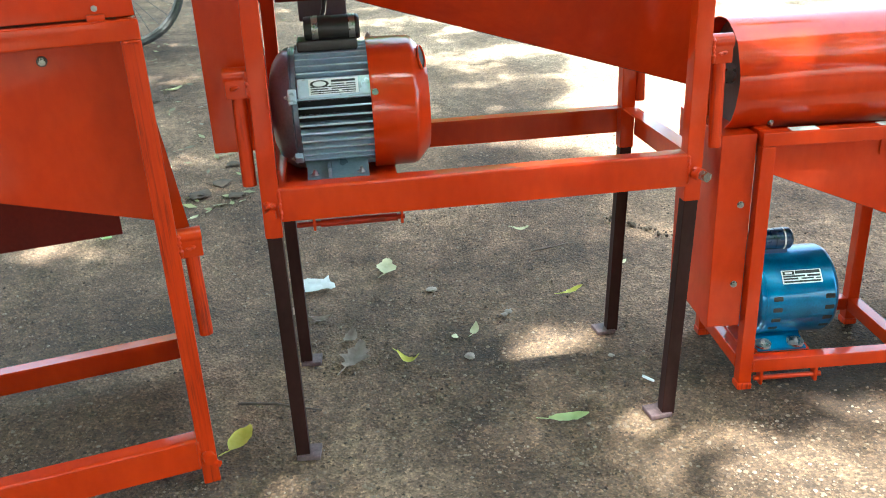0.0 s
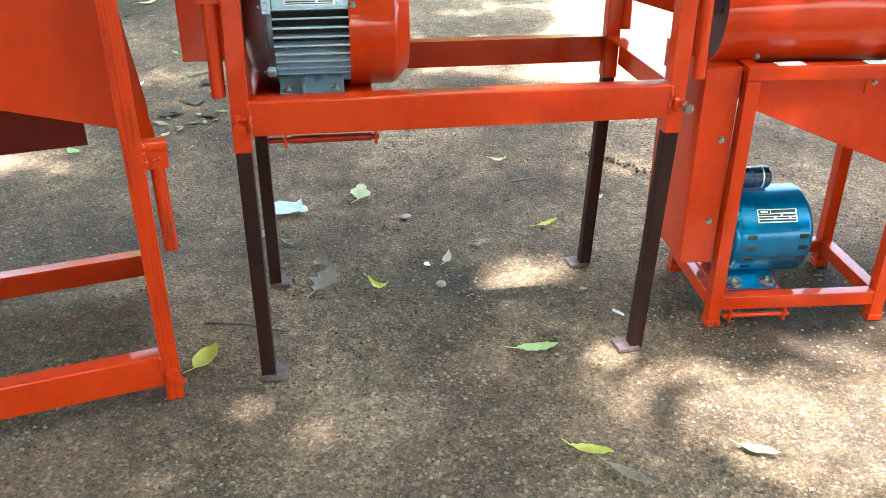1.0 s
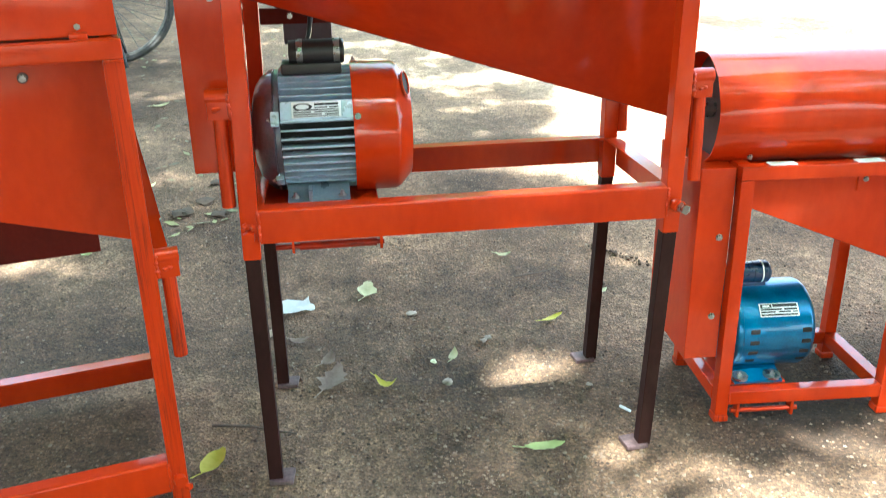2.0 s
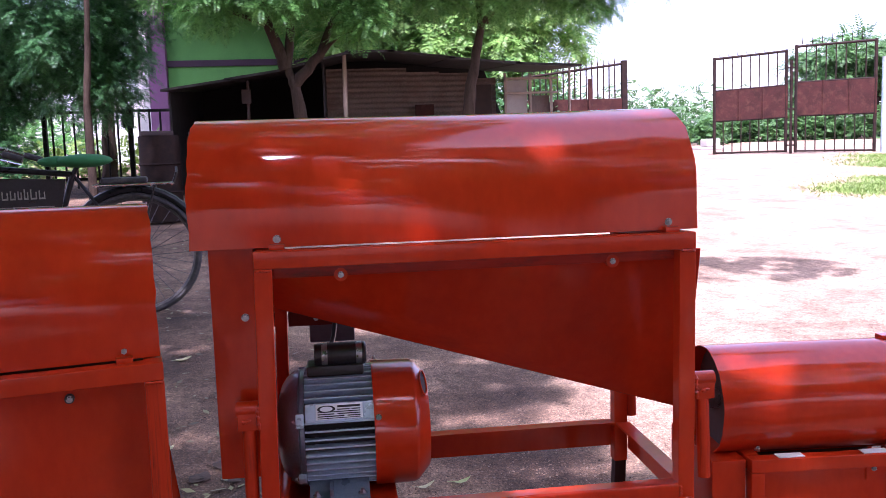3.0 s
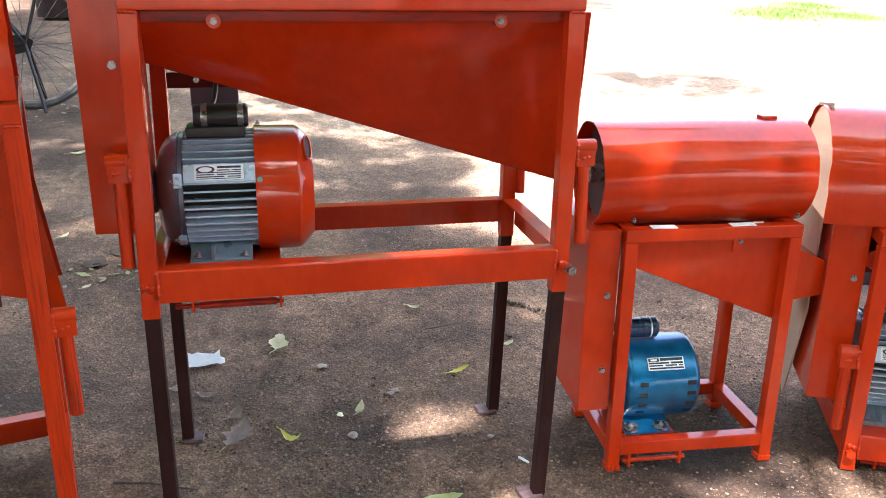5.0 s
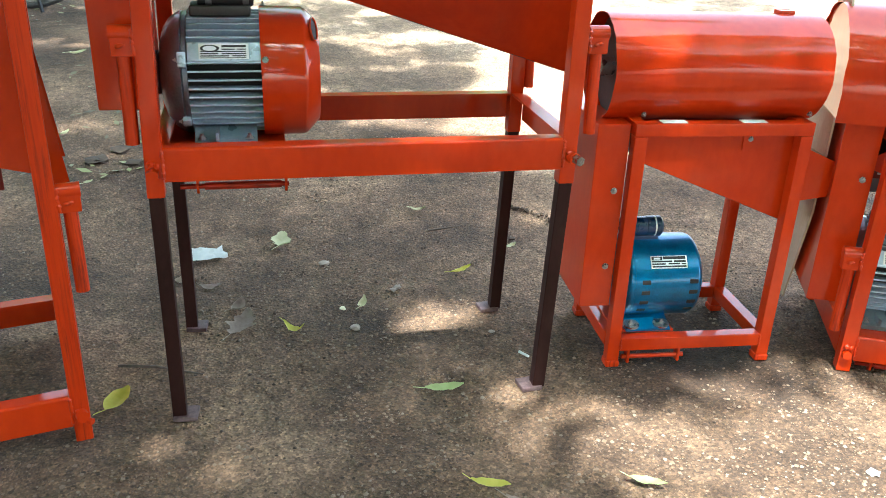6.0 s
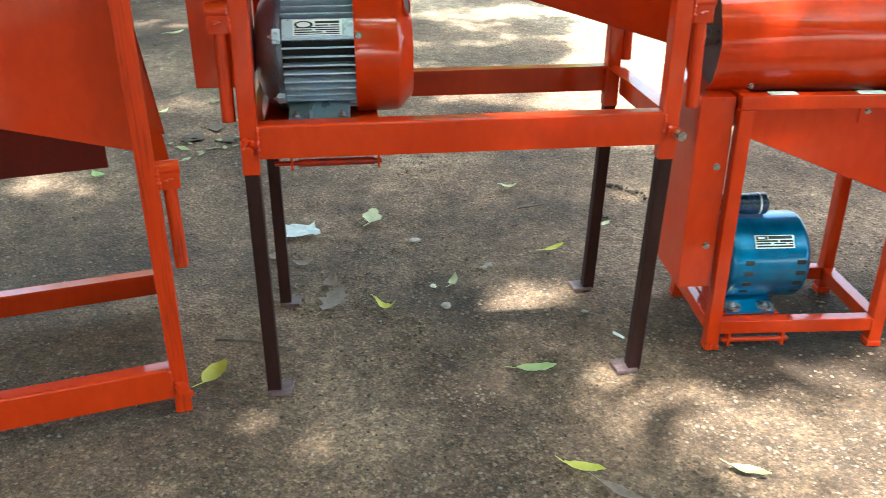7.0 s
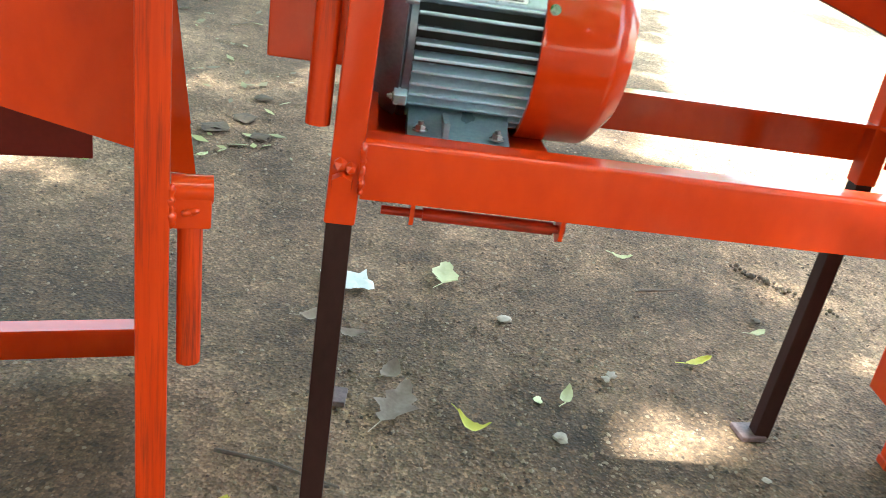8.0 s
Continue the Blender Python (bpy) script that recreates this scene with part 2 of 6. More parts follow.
def soil():
    m = bpy.data.materials.new("gritty_soil")
    m.use_nodes = True
    n, l = m.node_tree.nodes, m.node_tree.links
    bs = n["Principled BSDF"]
    tc = n.new("ShaderNodeTexCoord")

    def noise_at(scale, detail=6, rough=0.6):
        t = n.new("ShaderNodeTexNoise")
        t.inputs["Scale"].default_value, t.inputs["Detail"].default_value, t.inputs["Roughness"].default_value = scale, detail, rough
        l.new(tc.outputs["Object"], t.inputs["Vector"])
        return t.outputs[0]

    def ramp(src, stops):
        r = n.new("ShaderNodeValToRGB")
        e = r.color_ramp.elements
        while len(e) < len(stops):
            e.new(0.5)
        for k, (p, c) in zip(e, stops):
            k.position, k.color = p, (*c, 1)
        l.new(src, r.inputs[0])
        return r.outputs[0]

    def mix(f, a, b, kind="MIX"):
        x = n.new("ShaderNodeMix")
        x.data_type, x.blend_type = "RGBA", kind
        for s, v in ((0, f), (6, a), (7, b)):
            if hasattr(v, "is_linked"):
                l.new(v, x.inputs[s])
            else:
                x.inputs[s].default_value = v
        return x.outputs[2]

    shade_soil = ramp(noise_at(1.1, 7), [(0.34, (0.070, 0.042, 0.025)), (0.5, (0.165, 0.105, 0.066)), (0.66, (0.27, 0.185, 0.122))])
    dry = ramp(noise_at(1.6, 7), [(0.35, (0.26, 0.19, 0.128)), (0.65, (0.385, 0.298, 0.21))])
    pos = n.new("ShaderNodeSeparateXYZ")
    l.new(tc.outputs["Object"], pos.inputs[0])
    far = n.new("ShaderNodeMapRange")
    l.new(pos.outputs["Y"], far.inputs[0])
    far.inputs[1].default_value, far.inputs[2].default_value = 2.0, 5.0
    under = n.new("ShaderNodeMapRange")             # soil kept dark under the trees, their shade put into its colour
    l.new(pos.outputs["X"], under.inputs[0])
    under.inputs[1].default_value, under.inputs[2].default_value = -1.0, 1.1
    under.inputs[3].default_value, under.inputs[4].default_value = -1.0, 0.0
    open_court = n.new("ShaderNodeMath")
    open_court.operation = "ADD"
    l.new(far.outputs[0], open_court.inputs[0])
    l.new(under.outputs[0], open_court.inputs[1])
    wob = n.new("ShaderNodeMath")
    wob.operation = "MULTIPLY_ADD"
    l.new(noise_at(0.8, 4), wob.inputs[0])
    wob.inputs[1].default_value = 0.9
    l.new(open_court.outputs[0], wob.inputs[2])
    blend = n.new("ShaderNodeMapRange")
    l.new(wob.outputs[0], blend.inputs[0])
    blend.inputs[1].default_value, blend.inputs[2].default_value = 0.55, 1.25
    col = mix(blend.outputs[0], shade_soil, dry)
    vor = n.new("ShaderNodeTexVoronoi")
    vor.inputs["Scale"].default_value = 190
    l.new(tc.outputs["Object"], vor.inputs["Vector"])
    sep = n.new("ShaderNodeSeparateColor")
    l.new(vor.outputs["Color"], sep.inputs[0])
    grit = ramp(sep.outputs[0], [(0.0, (0.34, 0.32, 0.30)), (0.35, (0.80, 0.79, 0.77)), (0.72, (1.0, 0.99, 0.97)), (0.86, (1.4, 1.38, 1.34)), (0.96, (1.8, 1.78, 1.72))])
    col = mix(0.7, col, grit, "MULTIPLY")
    fine = n.new("ShaderNodeTexVoronoi")
    fine.inputs["Scale"].default_value = 340
    l.new(tc.outputs["Object"], fine.inputs["Vector"])
    fsep = n.new("ShaderNodeSeparateColor")
    l.new(fine.outputs["Color"], fsep.inputs[0])
    col = mix(0.5, col, ramp(fsep.outputs[1], [(0.0, (0.45, 0.43, 0.41)), (0.6, (0.95, 0.94, 0.93)), (0.9, (1.5, 1.48, 1.43))]), "MULTIPLY")
    stain = ramp(noise_at(2.3, 5, 0.6), [(0.38, (0.55, 0.50, 0.46)), (0.52, (1.0, 0.98, 0.96)), (0.66, (1.3, 1.27, 1.24))])
    calm = n.new("ShaderNodeMapRange")
    l.new(blend.outputs[0], calm.inputs[0])
    calm.inputs[3].default_value, calm.inputs[4].default_value = 0.9, 0.25
    col = mix(calm.outputs[0], col, stain, "MULTIPLY")
    blot = ramp(noise_at(5.5, 8, 0.68), [(0.32, (0.62, 0.58, 0.54)), (0.5, (0.95, 0.94, 0.93)), (0.68, (1.25, 1.23, 1.20))])
    col = mix(0.9, col, blot, "MULTIPLY")
    mid = ramp(noise_at(28, 6, 0.7), [(0.3, (0.52, 0.50, 0.48)), (0.7, (1.35, 1.33, 1.30))])
    col = mix(0.9, col, mid, "MULTIPLY")
    l.new(col, bs.inputs["Base Color"])
    bs.inputs["Roughness"].default_value = 0.92
    h = n.new("ShaderNodeMath")
    h.operation = "MULTIPLY_ADD"
    l.new(noise_at(45, 8, 0.7), h.inputs[0])
    h.inputs[1].default_value = 2.0
    l.new(vor.outputs["Distance"], h.inputs[2])
    bp = n.new("ShaderNodeBump")
    bp.inputs["Strength"].default_value, bp.inputs["Distance"].default_value = 0.6, 0.008
    l.new(h.outputs[0], bp.inputs["Height"])
    l.new(bp.outputs[0], bs.inputs["Normal"])
    return m


SOIL = soil()


# ---------------------------------------------------------------- shapes
def box(bm, lo, hi, bevel=0.0, turn=None):
    """A box between two corners, its edges rounded; turn: a matrix put on it."""
    lo, hi = Vector(lo), Vector(hi)
    m = Matrix.LocRotScale((lo + hi) / 2, None, hi - lo)
    vs = bmesh.ops.create_cube(bm, size=1, matrix=m)["verts"]
    if bevel:
        es = list({e for v in vs for e in v.link_edges})
        out = bmesh.ops.bevel(bm, geom=es, offset=bevel, segments=2, affect="EDGES", profile=0.5)
        vs = list({v for f in out["faces"] for v in f.verts} | {v for v in vs if v.is_valid})
    if turn is not None:
        bmesh.ops.transform(bm, matrix=turn, verts=vs)
    return bm


def rod(bm, p, q, r, r2=None, n=14):
    p, q = Vector(p), Vector(q)
    d = q - p
    m = Matrix.Translation((p + q) / 2) @ d.to_track_quat("Z", "Y").to_matrix().to_4x4()
    bmesh.ops.create_cone(bm, cap_ends=True, segments=n, radius1=r, radius2=r if r2 is None else r2, depth=d.length, matrix=m)
    return bm


def ball(bm, c, r, sub=2, squash=(1, 1, 1)):
    m = Matrix.LocRotScale(Vector(c), None, Vector(squash))
    bmesh.ops.create_icosphere(bm, subdivisions=sub, radius=r, matrix=m)
    return bm


def sweep(bm, pts, radii, n=8):
    """A round bar along a line of points, its radius given point by point."""
    pts = [Vector(p) for p in pts]
    rings = []
    side = None
    for i, p in enumerate(pts):
        d = (pts[min(i + 1, len(pts) - 1)] - pts[max(i - 1, 0)]).normalized()
        if side is None:
            side = d.orthogonal().normalized()
        side = (side - d * side.dot(d)).normalized()
        up = d.cross(side)
        r = radii[i] if isinstance(radii, (list, tuple)) else radii
        rings.append([bm.verts.new(p + r * (math.cos(a) * side + math.sin(a) * up)) for a in [2 * math.pi * k / n for k in range(n)]])
    for a, b in zip(rings, rings[1:]):
        for k in range(n):
            bm.faces.new((a[k], a[(k + 1) % n], b[(k + 1) % n], b[k]))
    bm.faces.new(rings[0][::-1])
    bm.faces.new(rings[-1])
    return bm


def lathe(bm, profile, centre, n=40, a0=0.0, a1=2 * math.pi):
    """A turned shape about an axis along x: profile of (x, radius)."""
    c = Vector(centre)
    full = a1 - a0 > 6.28
    rings = []
    for x, r in profile:
        rings.append([bm.verts.new(c + Vector((x, r * math.cos(a0 + (a1 - a0) * k / n), r * math.sin(a0 + (a1 - a0) * k / n)))) for k in range(n if full else n + 1)])
    for a, b in zip(rings, rings[1:]):
        for k in range(n):
            bm.faces.new((a[k], a[(k + 1) % len(a)], b[(k + 1) % len(b)], b[k]))
    return bm


def sheet(bm, line, x0, x1, thick, wave=0.0, nx=14, seed=0):
    """Bent sheet metal: a line of (y, z) drawn out along x, with thickness, its edges a little uneven."""
    rnd = random.Random(seed)
    pts = [Vector((0, y, z)) for y, z in line]
    nor = []
    for i in range(len(pts)):
        d = (pts[min(i + 1, len(pts) - 1)] - pts[max(i - 1, 0)]).normalized()
        nor.append(Vector((0, d.z, -d.y)))
    grid = []
    offs = [(rnd.uniform(-wave, wave), rnd.uniform(-wave, wave)) for _ in pts]
    for s in (0, 1):
        g = []
        for k in range(nx + 1):
            f = k / nx
            row = []
            for i, p in enumerate(pts):
                x = x0 + (x1 - x0) * f + (offs[i][0] if k == 0 else offs[i][1] if k == nx else 0)
                w = 0.5 * wave * math.sin(7 * f + 1.3 * i + seed)
                row.append(bm.verts.new(Vector((x, p.y, p.z)) + nor[i] * (w - s * thick)))
            g.append(row)
        grid.append(g)
    m = len(pts)
    for s, g in enumerate(grid):
        for k in range(nx):
            for i in range(m - 1):
                f = (g[k][i], g[k][i + 1], g[k + 1][i + 1], g[k + 1][i])
                bm.faces.new(f if s == 0 else f[::-1])
    a, b = grid
    for k in range(nx):
        for i in (0, m - 1):
            bm.faces.new((a[k][i], a[k + 1][i], b[k + 1][i], b[k][i]))
    for i in range(m - 1):
        for k in (0, nx):
            bm.faces.new((a[k][i], a[k][i + 1], b[k][i + 1], b[k][i]))
    return bm


def slab(bm, outline, axis, a, b):
    """A flat plate: an outline in two axes, from a to b along the third ('x', 'y' or 'z')."""
    def at(p, v):
        return {"x": (v, p[0], p[1]), "y": (p[0], v, p[1]), "z": (p[0], p[1], v)}[axis]
    lo = [bm.verts.new(at(p, a)) for p in outline]
    hi = [bm.verts.new(at(p, b)) for p in outline]
    bm.faces.new(lo)
    bm.faces.new(hi[::-1])
    for i in range(len(lo)):
        j = (i + 1) % len(lo)
        bm.faces.new((lo[i], hi[i], hi[j], lo[j]))
    return bm


def mesh_of(name, bm, material, crease=38):
    """A mesh of a bmesh, shaded smooth up to the crease angle; flat faces stay flat beside their rounded edges."""
    bmesh.ops.recalc_face_normals(bm, faces=bm.faces)
    bm.normal_update()
    lim = math.cos(radians(crease))
    normals = []
    for f in bm.faces:
        f.smooth = True
        fn = f.normal
        for lp in f.loops:
            n = Vector((0, 0, 0))
            for g in lp.vert.link_faces:
                if g.normal.dot(fn) >= lim:
                    n += g.normal * g.calc_area()
            normals.append(n.normalized() if n.length > 0 else fn.copy())
    me = bpy.data.meshes.new(name)
    bm.to_mesh(me)
    bm.free()
    me.normals_split_custom_set(normals)
    me.materials.append(material)
    return me


def part(name, bm, material, parent, label="", crease=38):
    ob = new(name, mesh_of(name, bm, material, crease))
    ob.parent = parent
    return tagged(ob, label)


def thing(name, m, label, category, group="", kind=""):
    ob = new(name)
    ob.matrix_world = m
    ob.empty_display_size = 0.05
    return tagged(ob, label, category, group, kind)


def single(name, bm, material, m, label, category, group="", kind="", crease=38):
    """A thing that is one mesh."""
    ob = new(name, mesh_of(name, bm, material, crease))
    ob.matrix_world = m
    return tagged(ob, label, category, group, kind)


def raw_mesh(name, verts, faces, material):
    me = bpy.data.meshes.new(name)
    me.from_pydata(verts, [], faces)
    me.materials.append(material)
    return me


def hex_bolt_mesh():
    bm = bmesh.new()
    rod(bm, (0, 0, 0), (0, -0.0015, 0), 0.0082, n=18)
    rod(bm, (0, -0.0015, 0), (0, -0.0062, 0), 0.0060, 0.0056, n=6)
    rod(bm, (0, -0.006, 0), (0, -0.0105, 0), 0.0032, n=10)
    return mesh_of("bolt", bm, STEEL)


BOLT = hex_bolt_mesh()


def bolt(parent, at, size=1.0, turn=(0, 0, 0), label="zinc-plated hex bolt"):
    ob = new("bolt", BOLT)
    ob.parent = parent
    ob.matrix_basis = Matrix.LocRotScale(Vector(at), Euler([radians(a) for a in turn]), Vector((size, size, size)) * 0.78)
    return tagged(ob, label)


def weld(parent, p, q, r=0.004, seed=0):
    """A lumpy painted weld bead between two points."""
    rnd = random.Random(seed)
    p, q = Vector(p), Vector(q)
    bm = bmesh.new()
    k = max(4, int((q - p).length / (r * 0.7)))
    pts = [p.lerp(q, i / k) + Vector([rnd.uniform(-1, 1) * r * 0.3 for _ in range(3)]) for i in range(k + 1)]
    sweep(bm, pts, [r * (0.4 if i in (0, k) else rnd.uniform(0.7, 1.25)) for i in range(k + 1)], 8)
    return part("weld_bead", bm, RED, parent, crease=180)


# ---------------------------------------------------------------- the yard
def axis_steps(lo, hi, step, far, grow=1.22):
    core = list(np.arange(lo, hi + 1e-6, step))
    a, s = lo, step
    while a > -far:
        s *= grow
        a -= s
        core.insert(0, a)
    a, s = hi, step
    while a < far:
        s *= grow
        a += s
        core.append(a)
    return core


def build_ground():
    xs, ys = axis_steps(-1.0, 1.9, 0.035, 900), axis_steps(0.7, 3.4, 0.035, 900)
    verts = []
    for y in ys:
        for x in xs:
            near = 1 / (1 + 0.15 * (abs(x) + abs(y)))
            z = ground_height(x, min(y, 80)) + 0.008 * near * noise.noise((x * 3, y * 3, 0)) + 0.005 * near * noise.noise((x * 11, y * 11, 3))
            if y > 3:
                z += min(0.05, 0.012 * (y - 3)) * noise.noise((x * 0.8, y * 0.8, 7))
            verts.append((x, y, z - 0.004))
    w = len(xs)
    faces = [(j * w + i, j * w + i + 1, (j + 1) * w + i + 1, (j + 1) * w + i) for j in range(len(ys) - 1) for i in range(w - 1)]
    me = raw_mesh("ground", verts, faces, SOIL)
    for p in me.polygons:
        p.use_smooth = True
    return tagged(new("ground", me), "gritty brown bare earth yard with dappled shade", "ground", kind="structure")


build_ground()


def flat(x, y, z=0.0, turn=0.0):
    """A pose on the ground."""
    return pose(x, y, ground_height(x, y) + z, 0, 0, turn)


# ---------------------------------------------------------------- the machines
TUBE = 0.028


def electric_motor(parent, c):
    """A finned induction motor, its shaft along x, c the middle of its shaft at the front of the end bell."""
    x, y, z = 0, 0, 0
    R = 0.086
    bm = bmesh.new()
    # core coloured near black, standing in for shade between the fins
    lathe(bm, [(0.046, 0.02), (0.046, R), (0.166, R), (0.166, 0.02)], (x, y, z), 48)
    motor = part("motor", bm, SHADE_BLACK, parent, "grey finned electric motor with red fan cover")
    motor.matrix_basis = Matrix.LocRotScale(Vector(c), None, Vector((1.06, 1.06, 1.06)))
    bm = bmesh.new()
    lathe(bm, [(-0.006, 0.001), (-0.006, 0.030), (0.000, 0.034), (0.002, 0.056), (0.008, 0.074), (0.017, 0.087), (0.028, 0.0955), (0.037, 0.099), (0.0385, 0.0965), (0.0400, 0.0985), (0.0465, 0.0985), (0.0465, 0.02)], (x, y, z), 48)
    part("end_bell", bm, BELL, motor, "dark cast end bell")
    bm = bmesh.new()
    rod(bm, (x - 0.03, y, z), (x, y, z), 0.013, n=18)
    part("shaft", bm, STEEL, motor)
    # cooling fins, left out where the feet and the terminal pad sit
    bm = bmesh.new()
    box(bm, (x + 0.047, -0.0017, R - 0.004), (x + 0.164, 0.0017, R + 0.0155), 0.0013)
    fin = mesh_of("cooling_fin", bm, CAST)
    for k in range(46):
        a = 360 / 46 * k
        if 152 < a < 208 or 53 < a < 69.5:
            continue
        ob = new("cooling_fin", fin)
        ob.parent = motor
        ob.matrix_basis = Matrix.Translation((0, y, z)) @ pose(0, 0, 0, a, 0, 0)
    # pad with the maker's plate, facing forwards and up
    turn = Matrix.Translation((0, y, z)) @ pose(0, 0, 0, 61, 0, 0)
    bm = bmesh.new()
    box(bm, (x + 0.048, -0.0155, R - 0.006), (x + 0.164, 0.0155, R + 0.017), 0.003, turn)
    part("terminal_pad", bm, CAST, motor)
    bm = bmesh.new()
    box(bm, (x + 0.066, -0.0125, R + 0.017), (x + 0.142, 0.0125, R + 0.0182), 0.0004, turn)
    plate = part("nameplate", bm, PLATE, motor, "bright aluminium nameplate with dark print")
    bm = bmesh.new()
    top = R + 0.0182
    rnd = random.Random(3)
    for k in range(20):
        a0, a1 = 2 * math.pi * k / 20, 2 * math.pi * (k + 1) / 20
        bm.faces.new([bm.verts.new(turn @ Vector((x + 0.083 + rr * 0.0145 * math.cos(aa), 0.0045 + rr * 0.0058 * math.sin(aa), top + 0.0004))) for rr, aa in ((0.72, a0), (1, a0), (1, a1), (0.72, a1))])
    for p, q, y0, h in ((0.101, 0.138, 0.0062, 0.0036), (0.101, 0.121, 0.0022, 0.0018), (0.124, 0.138, 0.0022, 0.0018), (0.069, 0.138, -0.0012, 0.0016), (0.069, 0.096, -0.0048, 0.0018), (0.101, 0.138, -0.0048, 0.0018), (0.069, 0.112, -0.0084, 0.0018), (0.117, 0.138, -0.0084, 0.0018), (0.069, 0.138, -0.0112, 0.0012)):
        box(bm, (x + p, y0, top), (x + q, y0 + h, top + 0.0004), 0, turn)
    part("print", bm, INK, plate)
    # feet
    for s in (-1, 1):
        bm = bmesh.new()
        slab(bm, [(s * 0.040, -0.075), (s * 0.064, -0.074), (s * 0.081, -0.086), (s * 0.105, -0.092), (s * 0.105, -0.101), (s * 0.045, -0.101)], "x", x + 0.050, x + 0.148)
        box(bm, (x + 0.083, min(s * 0.066, s * 0.104), -0.096), (x + 0.089, max(s * 0.066, s * 0.104), -0.076), 0.001)
        bmesh.ops.translate(bm, verts=bm.verts, vec=(0, y, z))
        foot = part("foot", bm, FOOT, motor)
        for bx in (0.062, 0.136):
            bolt(foot, (x + bx, y + s * 0.095, z - 0.0885), 1.15, (-90, 0, 0))
    for a in (52, 158, 218, 310):
        ry, rz = math.cos(radians(a)) * 0.102, math.sin(radians(a)) * 0.102
        bm = bmesh.new()
        box(bm, (x + 0.033, -0.008 if a > 200 else -0.012, 0.090), (x + 0.0468, 0.008 if a > 200 else 0.012, 0.107), 0.0025, pose(0, 0, 0, a - 90, 0, 0))
        lug = part("lug", bm, CAST, motor, "cast clamping lug")
        bolt(lug, (x + 0.033, y + ry, z + rz), 0.7, (0, 0, -90))
    # fan cover
    bm = bmesh.new()
    lathe(bm, [(0.160, 0.100), (0.160, 0.1065), (0.164, 0.107), (0.226, 0.106), (0.234, 0.103), (0.253, 0.082), (0.254, 0.03), (0.250, 0.03), (0.249, 0.080), (0.231, 0.099), (0.160, 0.101)], (x, y, z), 56)
    cover = part("fan_cover", bm, RED_GLOSS, motor, "glossy red pressed-steel fan cover")
    bm = bmesh.new()
    for k in range(9):
        gy = -0.064 + 0.016 * k
        gz = math.sqrt(0.070 ** 2 - gy * gy)
        rod(bm, (x + 0.247, y + gy, z - gz), (x + 0.247, y + gy, z + gz), 0.0025, n=6)
    part("fan_grille", bm, BLACK, cover)
    for a in (159, 75, 265, 10):
        bolt(cover, (x + 0.167, y + math.cos(radians(a)) * 0.108, z + math.sin(radians(a)) * 0.108), 0.8, (a - 180, 0, 0) if a != 10 else (10 + 180, 0, 0))
    # oval grip hole with a rolled rim, on the chamfer of the cover
    tilt = pose(0, 0, 0, 34, 0, 0) @ Matrix.Translation((x + 0.2445, 0, 0.0935)) @ pose(0, 0, 0, 0, 48, 0)
    oval = [Vector((0.0085 * math.cos(q), 0.026 * math.sin(q), 0.001)) for q in [2 * math.pi * k / 24 for k in range(25)]]
    bm = bmesh.new()
    sweep(bm, [tilt @ p for p in oval], 0.0018, 8)
    part("rolled_rim", bm, RED_GLOSS, cover)
    # hole drawn as a flat dark disc, inner shade in its colour
    bm = bmesh.new()
    bm.faces.new([bm.verts.new(tilt @ (p + Vector((0, 0, -0.0004)))) for p in oval[:-1]])
    part("grip_hole", bm, INNER, cover, "dark oval hole in the cover")
    # capacitor
    bm = bmesh.new()
    lathe(bm, [(0.066, 0.001), (0.066, 0.0185), (0.074, 0.0195), (0.150, 0.0195), (0.153, 0.017), (0.153, 0.001)], (x, y - 0.012, z + 0.127), 28)
    cap = part("capacitor", bm, BLACK, motor, "black cylindrical start capacitor")
    for a in (0.078, 0.136):
        bm = bmesh.new()
        lathe(bm, [(a, 0.0196), (a, 0.0203), (a + 0.010, 0.0203), (a + 0.010, 0.0196)], (x, y - 0.012, z + 0.127), 28)
        part("clip", bm, STEEL, cap, "bright clip band")
    bm = bmesh.new()
    box(bm, (x + 0.052, y - 0.032, z + 0.093), (x + 0.148, y + 0.020, z + 0.112), 0.004)
    part("terminal_box", bm, BLACK, motor)
    return motor


def hook(parent, x, y, z, side, drop=0.18):
    """A carrying handle folded down beside a post: a welded lug with a round top and a pipe hanging from it."""
    bm = bmesh.new()
    a, b = (x - 0.035, x - 0.001) if side < 0 else (x + 0.001, x + 0.035)
    rod(bm, (a, y + 0.013, z - 0.012), (b, y + 0.013, z - 0.012), 0.0125, n=18)
    box(bm, (a + 0.001, y + 0.002, z - 0.045), (b - 0.001, y + 0.024, z - 0.010), 0.002)
    h = part("handle", bm, RED, parent, "folded-down tube handle on a welded lug")
    bm = bmesh.new()
    mid = (a + b) / 2 + side * -0.001
    rod(bm, (mid, y + 0.014, z - 0.044), (mid + side * 0.001, y + 0.010, z - drop), 0.0108, n=18)
    part("grip", bm, RED_OLD, h)
    weld(h, (a if side > 0 else b, y + 0.001, z - 0.004), (a if side > 0 else b, y + 0.001, z - 0.044), 0.0035, int(abs(x * 100)))
    weld(h, (a + 0.008, y + 0.001, z - 0.030), (a + 0.022, y + 0.001, z - 0.028), 0.0032, int(abs(x * 90)))
    return h


def arch(y0, y1, z0, zc, n=22):
    """Outline of a hood: up the front, over a half circle, down the back."""
    r, yc = (y1 - y0) / 2, (y0 + y1) / 2
    return [(y0, z0), (y0, (z0 + zc) / 2)] + [(yc - r * math.cos(math.pi * k / n), zc + r * math.sin(math.pi * k / n)) for k in range(n + 1)] + [(y1, (z0 + zc) / 2), (y1, z0)]


